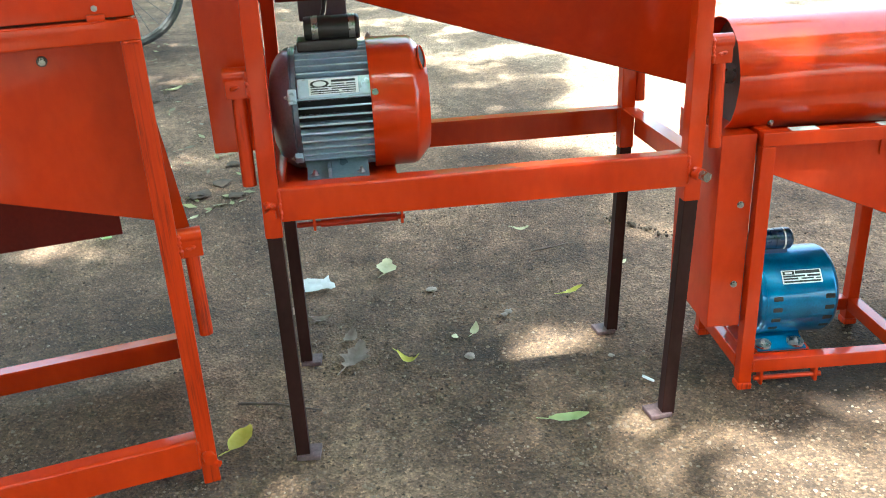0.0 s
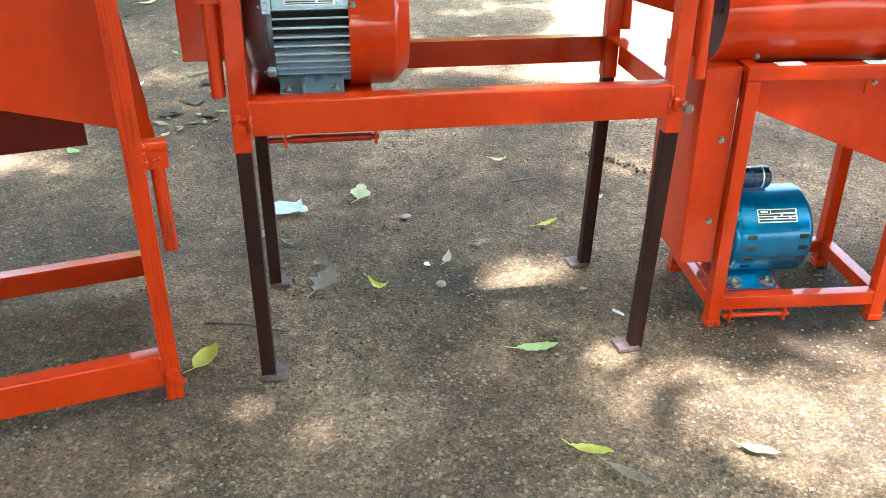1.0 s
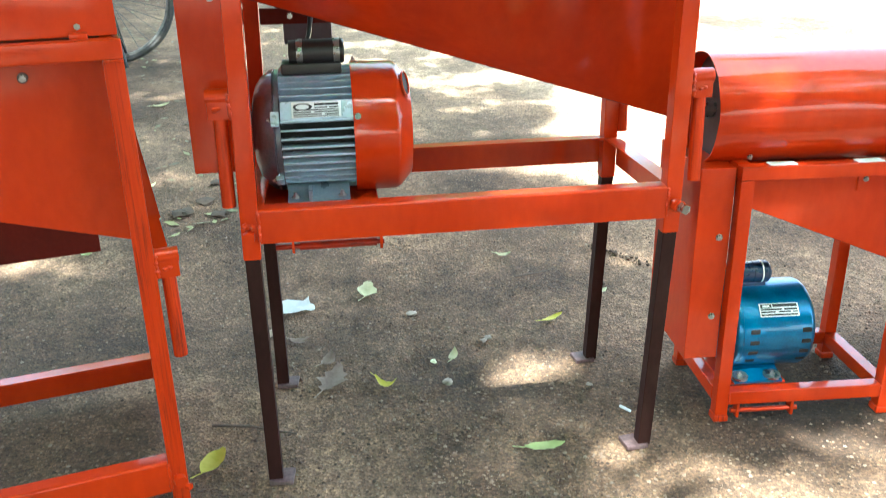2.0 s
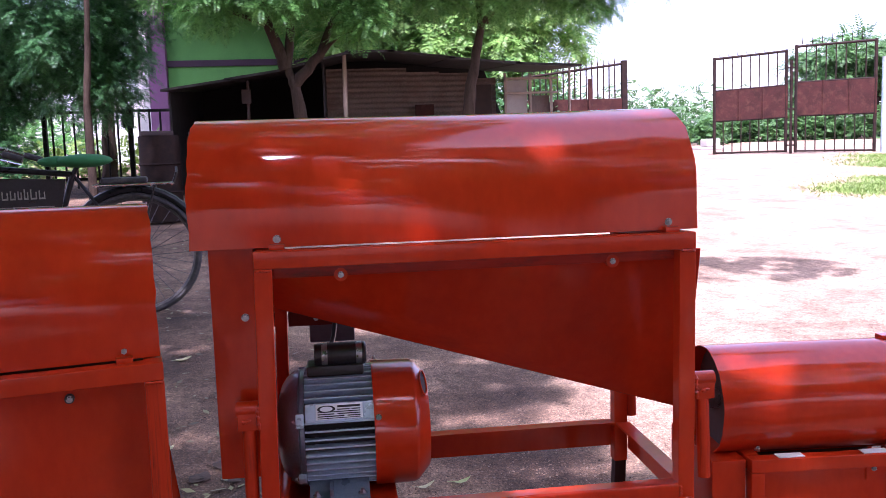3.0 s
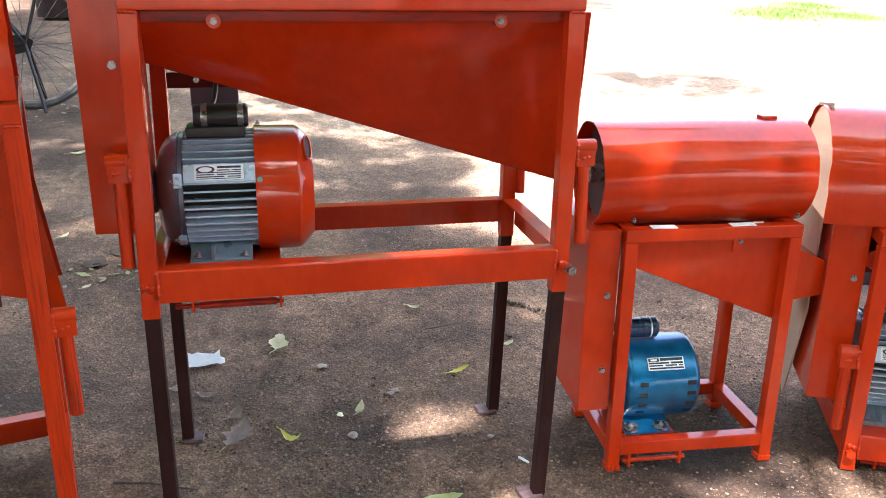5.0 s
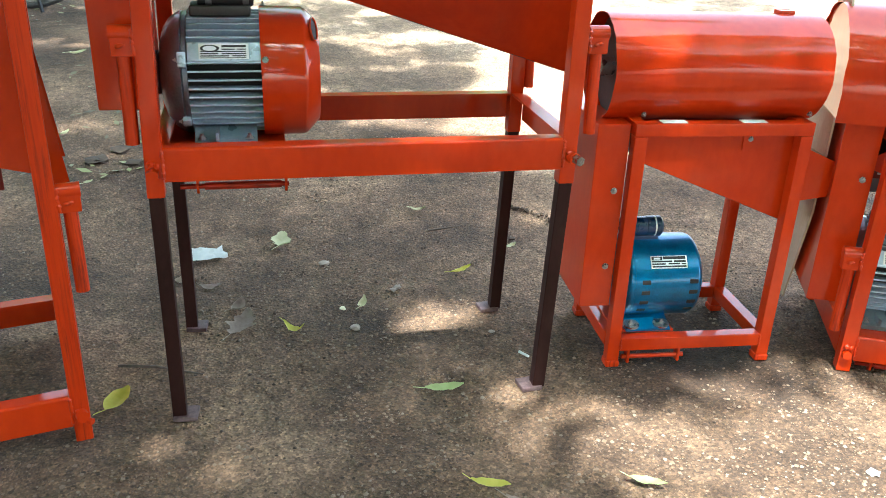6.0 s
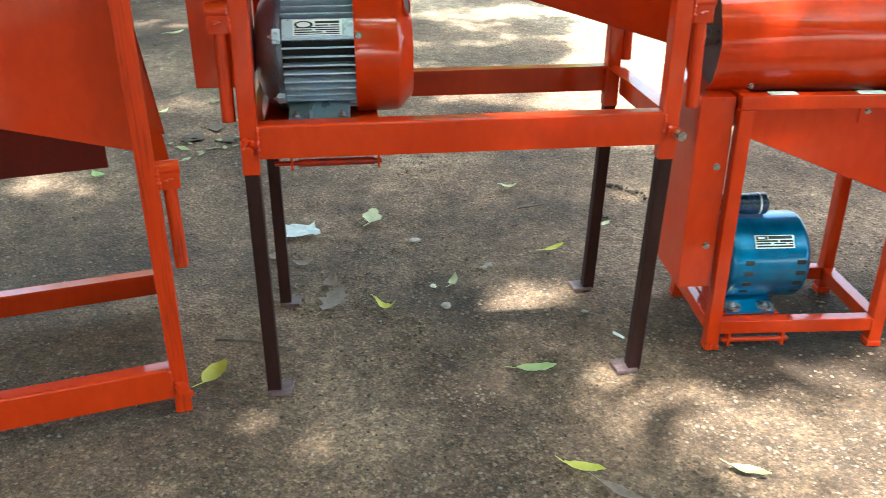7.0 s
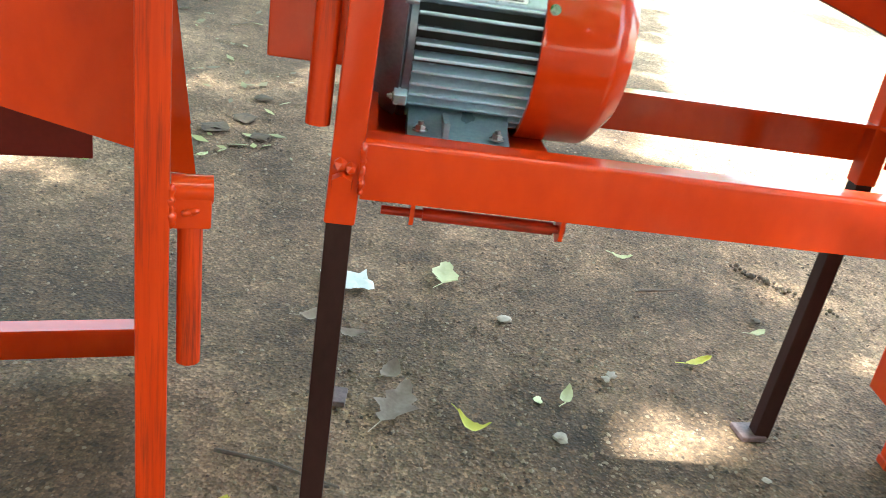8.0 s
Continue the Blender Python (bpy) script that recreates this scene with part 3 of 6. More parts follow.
def lean(bm, z0, x0, z1, x1):
    """Leans an upright: moved by x0 at height z0 and by x1 at z1."""
    for v in bm.verts:
        v.co.x += x0 + (x1 - x0) * (v.co.z - z0) / (z1 - z0)
    return bm


def sheller(m, label, base, rail, bar, hook_z, legs, with_motor, worn, tray, D=0.356, out=0.0, left_drop=0.101, right_drop=0.298, hop_y=0.030, hood_end=0.016, hood_rise=0.058, bolt_drop=0.044, group="grain shellers in a row"):
    """A grain sheller: square-tube frame, hood, hopper, belt guard, handles, motor. out: how far the left posts lean out at their foot."""
    W, T = 0.703, TUBE
    paint = RED_OLD if worn else RED
    root = thing("grain_sheller", m, label, "grain sheller", group)
    for px in (0, W - T):
        for py in (0, D - T):
            bm = bmesh.new()
            box(bm, (px, py, base), (px + T, py + T, rail - T), 0.0025)
            lean(bm, rail, 0, base, -out if px == 0 else -0.4 * out)
            post = part("post", bm, paint, root)
            weld(post, (px + 0.002, py - 0.001, rail - T - 0.002), (px + T - 0.002, py - 0.001, rail - T - 0.002), 0.0024, int(px * 50))
            if legs:
                bm = bmesh.new()
                box(bm, (px + 0.002, py + 0.002, 0.004), (px + T - 0.002, py + T - 0.002, base + 0.03), 0.002)
                lean(bm, base, -out if px == 0 else -0.4 * out, 0, -out if px == 0 else -2.0 * out)
                fx = px - (out if px == 0 else 2.0 * out)
                leg = part("leg", bm, MAROON, root, "dark maroon extension leg")
                bm = bmesh.new()
                sx = -0.020 if px else 0.003
                box(bm, (fx + sx, py - 0.004, 0.000), (fx + sx + 0.041, py + 0.036, 0.0085), 0.0015, Matrix.Translation((fx, py, 0)) @ pose(0, 0, 0, 0, 0, 7 if px else -5) @ Matrix.Translation((-fx, -py, 0)))
                part("foot_plate", bm, DUSTY, leg, "square welded foot plate")
    # rails
    for y0 in (0, D - T):
        bm = bmesh.new()
        box(bm, (0, y0, rail - T), (W, y0 + T, rail), 0.0025)
        part("top_rail", bm, RED, root)
        bm = bmesh.new()
        b1 = bar[1]
        slab(bm, [(y0, bar[0]), (y0 + 0.004, bar[0]), (y0 + 0.004, b1 - 0.004), (y0 + T, b1 - 0.004), (y0 + T, b1)] + [(y0 + 0.005 - 0.005 * math.sin(q), b1 - 0.005 + 0.005 * math.cos(q)) for q in (0, 0.4, 0.8, 1.2, 1.57)] if y0 == 0 else
             [(y0 + T, bar[0]), (y0 + T - 0.004, bar[0]), (y0 + T - 0.004, b1 - 0.004), (y0, b1 - 0.004), (y0, b1), (y0 + T, b1)], "x", T + 0.0005 - 0.9 * out, W - T - 0.0005)
        part("cross_bar", bm, RED, root, "angle-iron cross bar")
    for x0 in (0, W - T):
        bm = bmesh.new()
        box(bm, (x0, T + 0.0005, rail - T), (x0 + T, D - T - 0.0005, rail), 0.0025)
        part("side_rail", bm, RED, root)
        bm = bmesh.new()
        s = [(x0, bar[0]), (x0 + 0.004, bar[0]), (x0 + 0.004, bar[1] - 0.004), (x0 + T, bar[1] - 0.004), (x0 + T, bar[1]), (x0, bar[1])]
        if x0:
            s = [(2 * x0 + T - a, b) for a, b in s]
        slab(bm, s, "y", T + 0.0005, D - T - 0.0005)
        part("side_bar", bm, RED, root)
    for px, s in ((T - 0.9 * out, 1), (W - T, 2)):
        weld(root, (px, -0.001, bar[0] + 0.004), (px, -0.001, bar[1] - 0.003), 0.0028, s)
    # clamp bolts through the sleeves
    bm = bmesh.new()
    rod(bm, (0.013 - out, 0, bar[0] + 0.014), (0.013 - out, -0.011, bar[0] + 0.014), 0.0105, 0.0095, n=6)
    ball(bm, (0.010 - out, -0.002, bar[0] + 0.030), 0.007, 1)
    ball(bm, (0.019 - out, -0.002, bar[0] + 0.028), 0.006, 1)
    part("clamp_nut", bm, RED, root, "painted clamp nut")
    bm = bmesh.new()
    rod(bm, (W - 0.014, -0.001, bar[0] + 0.022), (W - 0.011, -0.014, bar[0] + 0.022), 0.0105, n=12)
    ball(bm, (W - 0.018, -0.003, bar[0] + 0.028), 0.006, 1)
    nut = part("clamp_nut", bm, RED, root, "painted clamp nut")
    bm = bmesh.new()
    rod(bm, (W - 0.004, -0.010, bar[0] + 0.012), (W + 0.002, -0.016, bar[0] + 0.012), 0.006, n=6) if tray else rod(bm, (W - 0.010, -0.010, bar[0] + 0.022), (W - 0.006, -0.026, bar[0] + 0.021), 0.0088, n=6)
    part("clamp_bolt", bm, RED if tray else STEEL, nut, "clamp bolt")
    # hood
    zc = rail + hood_rise
    bm = bmesh.new()
    sheet(bm, arch(0.034, 0.326, rail + 0.002, zc), -0.098, W + hood_end, 0.0016, 0.0016, 16, int(base * 100) + 3)
    hood = part("hood", bm, RED, root, "glossy red rolled-sheet drum hood")
    for x0 in (-0.093, W + hood_end - 0.008):
        bm = bmesh.new()
        slab(bm, arch(0.0365, 0.3235, rail + 0.004, zc, 18), "x", x0, x0 + 0.002)
        part("end_plate", bm, RED, hood)
    for bx in (0.035, W + hood_end - 0.050):
        bm = bmesh.new()
        box(bm, (bx - 0.012, 0.014, rail - 0.001), (bx + 0.012, 0.0325, rail + 0.008), 0.002)
        tab = part("tab", bm, RED, hood)
        bolt(tab, (bx, 0.0335, rail + 0.015))
    # hopper: two side panels and the sloping floor between them
    zt, zl, zr = rail - T - 0.004, rail - left_drop, rail - right_drop
    x0, x1 = T - 0.003, W - T + 0.012
    if tray:
        # upright side panels with a sloping floor between them
        fronts = [[(x0, y, zt), (x1, y, zt), (x1, y, zr), (x0, y, zl)] for y in (hop_y, D - 0.034)]
        fronts.append([(x0, hop_y + 0.004, zl), (x1, hop_y + 0.004, zr), (x1, D - 0.036, zr), (x0, D - 0.036, zl)])
    else:
        # a trough: both sides slope in to one keel that falls to the outlet end
        keel = [(0.006, 0.207, rail - 0.122), (W + 0.068, 0.207, rail - 0.3597)]
        end = W + 0.020
        fronts = [[(x0, hop_y, zt), (end, hop_y, zt), keel[1], keel[0]], [(x0, D - 0.034, zt), (end, D - 0.034, zt), (keel[1][0], 0.211, keel[1][2]), (keel[0][0], 0.211, keel[0][2])]]
    for k, quad in enumerate(fronts):
        bm = bmesh.new()
        q = [Vector(p) for p in quad]
        off = (q[1] - q[0]).cross(q[3] - q[0]).normalized() * 0.002
        lo, hi = [bm.verts.new(p) for p in q], [bm.verts.new(p + off) for p in q]
        bm.faces.new(lo)
        bm.faces.new(hi[::-1])
        for i in range(4):
            bm.faces.new((lo[i], hi[i], hi[(i + 1) % 4], lo[(i + 1) % 4]))
        hp = part("hopper_panel" if k < 2 else "hopper_floor", bm, INNER if k else RED, root, "dark sheet inside" if k else "red sheet hopper side")
        if k == 0:
            if not tray:
                bm = bmesh.new()
                box(bm, (x0 + 0.002, hop_y - 0.006, rail - 0.046), (x1, hop_y - 0.002, rail - T - 0.001), 0.0015)
                part("flange", bm, RED_GRIME, hp)
            for bx in (0.131, W - 0.133):
                bm = bmesh.new()
                rod(bm, (bx, hop_y + 0.006, rail - bolt_drop), (bx, hop_y - 0.008, rail - bolt_drop), 0.007 if tray else 0.0105, n=22)
                w = part("washer", bm, INNER if tray else RED, hp)
                bolt(w, (bx, hop_y - 0.008, rail - bolt_drop), 0.8)
    if not tray:
        bm = bmesh.new()
        tri = [Vector(p) for p in ((end, hop_y + 0.004, zt), (end, D - 0.038, zt), (keel[1][0], 0.209, keel[1][2] + 0.004))]
        lo, hi = [bm.verts.new(p) for p in tri], [bm.verts.new(p + Vector((-0.002, 0, 0))) for p in tri]
        bm.faces.new(lo)
        bm.faces.new(hi[::-1])
        for i in range(3):
            bm.faces.new((lo[i], hi[i], hi[(i + 1) % 3], lo[(i + 1) % 3]))
        part("hopper_end", bm, RED, root)
    # belt guard beside the frame
    bm = bmesh.new()
    gx0, gx1, g0 = -0.074, -0.004, rail - 0.372
    box(bm, (gx0, 0.051, g0), (gx1, 0.300, rail + 0.001), 0.002)
    guard = part("belt_guard", bm, RED, root, "red sheet belt guard")
    bolt(guard, (-0.022, 0.051, rail - 0.109), 1.0)
    bm = bmesh.new()
    rod(bm, (-0.018, 0.226, rail - 0.349), (0.002, 0.226, rail - 0.349), 0.038, n=28)
    part("pulley", bm, INNER, root, "dark cast pulley")
    hook(root, -0.5 * out, 0.002, hook_z, -1)
    hook(root, W, 0.002, hook_z, 1)
    if not tray:
        hook(root, W - 0.009, D - T + 0.004, hook_z + 0.005, 1)
    if with_motor:
        bm = bmesh.new()
        box(bm, (0.012, 0.034, bar[1] - 0.042), (0.212, D - 0.034, bar[1] - 0.0365), 0.001)
        part("motor_plate", bm, RED, root)
        electric_motor(root, (0.007, 0.226, bar[1] + 0.071))
        # hinge pin of the belt tensioner below the bar
        zp = bar[0] - 0.016
        bm = bmesh.new()
        rod(bm, (0.040, 0.022, zp), (0.212, 0.022, zp), 0.0042, n=12)
        rod(bm, (0.078, 0.022, zp), (0.200, 0.022, zp), 0.0062, n=14)
        pin = part("hinge_pin", bm, RED_GRIME, root)
        for bx in (0.066, 0.205):
            bm = bmesh.new()
            slab(bm, [(0.010, bar[0] - 0.001), (0.034, bar[0] - 0.001), (0.032, zp - 0.008), (0.022, zp - 0.013), (0.012, zp - 0.008)], "x", bx, bx + 0.004)
            part("bracket", bm, RED, pin)
        bm = bmesh.new()
        box(bm, (0.082, 0.030, bar[0] - 0.010), (0.205, 0.20, bar[0] - 0.004), 0.002)
        part("tension_plate", bm, MAROON, pin)
        # starter box at the back, on its bracket
        bm = bmesh.new()
        box(bm, (0.066, D - 0.036, rail - 0.215), (0.152, D - 0.012, rail - 0.105), 0.003)
        sb = part("starter_box", bm, MAUVE, root, "mauve grey starter box")
        bm = bmesh.new()
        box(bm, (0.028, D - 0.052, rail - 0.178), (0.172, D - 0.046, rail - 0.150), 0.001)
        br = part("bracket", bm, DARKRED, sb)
        bolt(br, (0.080, D - 0.052, rail - 0.164), 0.8)
        bolt(br, (0.140, D - 0.052, rail - 0.164), 0.8)
        bm = bmesh.new()
        sweep(bm, [(0.115, D - 0.06, rail - 0.11), (0.118, D - 0.075, rail - 0.15), (0.112, D - 0.10, rail - 0.19), (0.108, 0.24, rail - 0.20), (0.10, 0.226, rail - 0.21)], 0.0045, 8)
        part("cable", bm, BLACK, root, "black rubber cable")
    if tray:
        # sheet apron behind the frame, its shade put into the dark red, and a steep outlet
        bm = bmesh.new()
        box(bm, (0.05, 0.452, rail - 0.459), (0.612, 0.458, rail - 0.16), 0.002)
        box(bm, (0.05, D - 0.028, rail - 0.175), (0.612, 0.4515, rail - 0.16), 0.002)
        part("apron", bm, DARKRED, root, "sheet apron hung behind the frame, shade in its dark red")
        bm = bmesh.new()
        side = [(W - 0.05, rail - 0.14), (W - 0.002, rail - 0.14), (W + 0.024, rail - 0.344), (W + 0.002, rail - 0.342), (W - 0.05, rail - 0.30)]
        slab(bm, side, "y", 0.10, 0.104)
        slab(bm, side, "y", 0.26, 0.264)
        slab(bm, [(W - 0.05, rail - 0.30), (W + 0.002, rail - 0.342), (W + 0.004, rail - 0.340), (W - 0.05, rail - 0.298)], "y", 0.104, 0.26)
        part("outlet_chute", bm, RED, root, "red sheet outlet chute")
    return root


sheller(pose(-0.016, 1.39, 0), "red grain sheller raised on four dark extension legs, grey finned motor", 0.419, 0.921, (0.446, 0.501), 0.686, True, True, False, False, out=0.010)
yaw = 13.5
c, s = math.cos(radians(yaw)), math.sin(radians(yaw))
sheller(pose(-0.151 - 0.703 * c, 1.358 - 0.703 * s, 0, 0, 0, yaw), "red grain sheller with streaked brushed paint, legs standing on the ground", 0.0, 0.768, (0.033, 0.091), 0.455, False, False, True, True, D=0.41, left_drop=0.104, right_drop=0.307, hop_y=0.048, hood_end=-0.003, hood_rise=0.080, bolt_drop=0.050)
right = sheller(pose(1.284, 1.368, 0, 0, 0, -24), "red grain sheller without extension legs, standing low on the ground", 0.0, 0.502, (0.027, 0.082), 0.267, False, True, False, False)
bm = bmesh.new()
slab(bm, [(0.20, 0.06), (0.30, 0.10), (0.335, 0.30), (0.325, 0.55), (0.27, 0.70), (0.15, 0.715), (0.085, 0.62), (0.10, 0.30)], "x", -0.088, -0.084)
part("backing_board", bm, BOARD, right, "torn brown cardboard sheet behind the guard")


def small_sheller(m):
    """The small sheller: low frame, round drum open at one end, blue motor."""
    W, D, T, rail = 0.348, 0.246, 0.025, 0.506
    root = thing("small_grain_sheller", m, "small low red grain sheller with a round drum and blue motor", "grain sheller", "grain shellers in a row")
    for px in (0, W - T):
        for py in (0, D - T):
            bm = bmesh.new()
            box(bm, (px, py, 0.012), (px + T, py + T, rail - T), 0.0022)
            post = part("post", bm, RED, root)
            bm = bmesh.new()
            box(bm, (px - 0.002, py - 0.002, -0.002), (px + T + 0.002, py + T + 0.002, 0.012), 0.003)
            part("foot", bm, RED_OLD, post)
    for y0 in (0, D - T):
        bm = bmesh.new()
        box(bm, (0, y0, rail - T), (W, y0 + T, rail), 0.0022)
        part("top_rail", bm, RED, root)
        bm = bmesh.new()
        box(bm, (T + 0.0005, y0, 0.034), (W - T - 0.0005, y0 + T, 0.062), 0.0022)
        part("cross_bar", bm, RED, root)
    for x0 in (0, W - T):
        bm = bmesh.new()
        box(bm, (x0, T + 0.0005, rail - T), (x0 + T, D - T - 0.0005, rail), 0.0022)
        part("side_rail", bm, RED, root)
        bm = bmesh.new()
        box(bm, (x0, T + 0.0005, 0.034), (x0 + T, D - T - 0.0005, 0.062), 0.0022)
        part("side_bar", bm, RED, root)
    for px in (T, W - T):
        weld(root, (px, -0.001, 0.036), (px, -0.001, 0.060), 0.0022, int(px * 70))
    # drum
    yc, zc, R = 0.108, 0.588, 0.098
    bm = bmesh.new()
    line = [(yc - R * math.sin(a), zc - R * math.cos(a)) for a in [0.30 + (2 * math.pi - 0.60) * k / 40 for k in range(41)]]
    line = [(line[0][0] - 0.002, line[0][1] - 0.004)] + line
    sheet(bm, line, -0.046, 0.368, 0.0018, 0.0007, 14, 5)
    drum = part("drum", bm, RED, root, "red rolled-sheet drum with rough cut edge")
    for x0 in (-0.020, 0.360):
        bm = bmesh.new()
        rod(bm, (x0, yc, zc), (x0 + 0.003, yc, zc), R - 0.003, n=40)
        part("end_plate", bm, INNER if x0 < 0 else RED, drum)
    bm = bmesh.new()
    rod(bm, (-0.045, yc, zc), (-0.02, yc, zc), 0.018, n=20)
    part("shaft", bm, STEEL, drum)
    for bx in (0.021, 0.345):
        bolt(drum, (bx, yc - R * 0.84, zc - R * 0.72), 0.85, (28, 0, 0))
    bm = bmesh.new()
    box(bm, (0.292, yc - 0.006, zc + R - 0.002), (0.322, yc + 0.02, zc + R + 0.008), 0.002)
    part("hinge_tab", bm, RED, drum)
    for x0 in (0.050, 0.205):
        bm = bmesh.new()
        box(bm, (x0, 0.002, rail + 0.0003), (x0 + 0.048, 0.022, rail + 0.0018), 0.0004)
        part("pale_strip", bm, PAPER, root, "pale strip on the rail")
    # hopper
    for y0 in (0.027, D - 0.031):
        bm = bmesh.new()
        slab(bm, [(0.030, rail - T - 0.002), (0.335, rail - T - 0.002), (0.335, 0.302), (0.030, 0.424)], "y", y0, y0 + 0.002)
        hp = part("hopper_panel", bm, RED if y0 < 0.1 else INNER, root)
        if y0 < 0.1:
            bm = bmesh.new()
            box(bm, (0.222, y0 - 0.004, rail - 0.058), (0.242, y0 - 0.0004, rail - T - 0.001), 0.001)
            tab = part("tab", bm, RED, hp)
            bolt(tab, (0.236, y0 - 0.004, rail - 0.036), 0.8)
    bm = bmesh.new()
    slab(bm, [(0.030, 0.423), (0.335, 0.301), (0.335, 0.304), (0.030, 0.426)], "y", 0.0295, D - 0.0315)
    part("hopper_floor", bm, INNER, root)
    bm = bmesh.new()
    for y0 in (0.040, 0.190):
        slab(bm, [(W + 0.001, 0.452), (W + 0.112, 0.405), (W + 0.108, 0.350), (W + 0.001, 0.335)], "y", y0, y0 + 0.002)
    slab(bm, [(W + 0.001, 0.452), (W + 0.112, 0.405), (W + 0.112, 0.403), (W + 0.001, 0.450)], "y", 0.0422, 0.1898)
    slab(bm, [(W + 0.001, 0.337), (W + 0.108, 0.352), (W + 0.108, 0.350), (W + 0.001, 0.335)], "y", 0.0422, 0.1898)
    part("outlet_chute", bm, RED, root, "red sheet outlet chute")
    # belt guard
    bm = bmesh.new()
    box(bm, (-0.066, 0.014, 0.132), (-0.004, 0.235, rail - 0.004), 0.002)
    guard = part("belt_guard", bm, RED, root, "red sheet belt guard")
    bolt(guard, (-0.023, 0.014, 0.374), 1.0)
    bolt(guard, (-0.022, 0.014, 0.219), 1.0)
    for z in (0.445, 0.41, 0.39, 0.365, 0.34):
        bolt(root, (0.004, 0.012, z), 0.55)
    # motor
    x, y, z = 0.030, 0.115, 0.152
    bm = bmesh.new()
    box(bm, (0.020, 0.026, 0.0618), (0.145, D - 0.026, 0.066), 0.001)
    part("motor_plate", bm, RED, root)
    bm = bmesh.new()
    lathe(bm, [(0.0, 0.001), (0.0, 0.05), (0.006, 0.074), (0.014, 0.084), (0.022, 0.086), (0.154, 0.086), (0.163, 0.082), (0.170, 0.070), (0.172, 0.045), (0.172, 0.001)], (x, y, z), 56)
    motor = part("motor", bm, BLUE, root, "blue hammer-finish electric motor")
    bm = bmesh.new()
    lathe(bm, [(-0.002, 0.084), (-0.002, 0.0868), (0.002, 0.0872), (0.002, 0.084)], (x + 0.026, y, z), 56)
    part("seam", bm, BLUE, motor)
    bm = bmesh.new()
    rod(bm, (x - 0.030, y, z), (x, y, z), 0.010, n=16)
    part("shaft", bm, STEEL, motor)
    # openings made as near-black blocks, the hollow's shade in their colour
    slot = bmesh.new()
    box(slot, (-0.0095, -0.0050, -0.003), (0.0095, 0.0050, 0.0009), 0.0024)
    slot_mesh = mesh_of("vent_slot", slot, SHADE_BLACK)
    for sx in (0.046, 0.146):
        for a in (77, 92, 108, 124, 220, 234, 248, 262):
            ob = new("vent_slot", slot_mesh)
            ob.parent = motor
            ob.matrix_basis = Matrix.Translation((x + sx, y, z)) @ pose(0, 0, 0, a, 0, 0) @ Matrix.Translation((0, 0, 0.0862))
            tagged(ob, "dark vent slot")
    turn = Matrix.Translation((0, y, z)) @ pose(0, 0, 0, 50, 0, 0)
    bm = bmesh.new()
    box(bm, (x + 0.056, -0.013, 0.0835), (x + 0.132, 0.013, 0.0875), 0.0004, turn)
    plate = part("nameplate", bm, PLATE, motor, "bright nameplate with dark print")
    bm = bmesh.new()
    for a, b, p, q in ((0.094, 0.141, 0.0055, 0.0115), (0.070, 0.092, 0.0095, 0.0112), (0.070, 0.092, 0.004, 0.0055), (0.070, 0.074, 0.0055, 0.0095), (0.088, 0.092, 0.0055, 0.0095), (0.070, 0.112, -0.0005, 0.0028), (0.116, 0.141, -0.001, 0.003),
                       (0.070, 0.098, -0.0055, -0.0025), (0.104, 0.128, -0.0055, -0.0025), (0.132, 0.141, -0.0055, -0.003), (0.070, 0.141, -0.0112, -0.0078)):
        box(bm, (x + a - 0.012, p, 0.0875), (x + b - 0.012, q, 0.0879), 0, turn)
    part("print", bm, INK, plate)
    for s in (-1, 1):
        bm = bmesh.new()
        slab(bm, [(s * 0.030, -0.074), (s * 0.050, -0.064), (s * 0.060, -0.071), (s * 0.094, -0.0815), (s * 0.094, -0.0855), (s * 0.030, -0.0855)], "x", x + 0.012, x + 0.106)
        bmesh.ops.translate(bm, verts=bm.verts, vec=(0, y, z))
        foot = part("foot", bm, BLUE, motor)
        for bx in (0.026, 0.090):
            bm = bmesh.new()
            rod(bm, (x + bx, y + s * 0.079, z - 0.0785), (x + bx, y + s * 0.0795, z - 0.0745), 0.0165, n=22)
            w = part("washer", bm, STEEL, motor, "wide steel washer")
            bolt(motor, (x + bx, y + s * 0.0795, z - 0.0745), 0.95, (-90, 0, 0))
    bm = bmesh.new()
    lathe(bm, [(0.010, 0.001), (0.010, 0.019), (0.016, 0.0205), (0.060, 0.0205), (0.061, 0.0215), (0.090, 0.0215), (0.094, 0.018), (0.094, 0.001)], (x, y, z + 0.108), 28)
    cap = part("capacitor", bm, NAVY, motor, "dark blue capacitor housing")
    bm = bmesh.new()
    lathe(bm, [(0.076, 0.0216), (0.076, 0.0221), (0.079, 0.0221), (0.079, 0.0216)], (x, y, z + 0.108), 28)
    part("ring", bm, PLATE, cap)
    bm = bmesh.new()
    box(bm, (x + 0.012, y - 0.016, z + 0.078), (x + 0.086, y + 0.016, z + 0.093), 0.003)
    part("capacitor_seat", bm, NAVY, motor)
    # hinge pin under the bar
    bm = bmesh.new()
    rod(bm, (0.034, 0.010, 0.016), (0.165, 0.010, 0.016), 0.005, n=12)
    pin = part("hinge_pin", bm, RED, root)
    for bx in (0.043, 0.150):
        bm = bmesh.new()
        box(bm, (bx, 0.002, 0.004), (bx + 0.006, 0.022, 0.034), 0.0015)
        part("bracket", bm, RED, pin)
    return root


small_sheller(pose(0.816, 1.452, 0, 0, 0, -3.8))


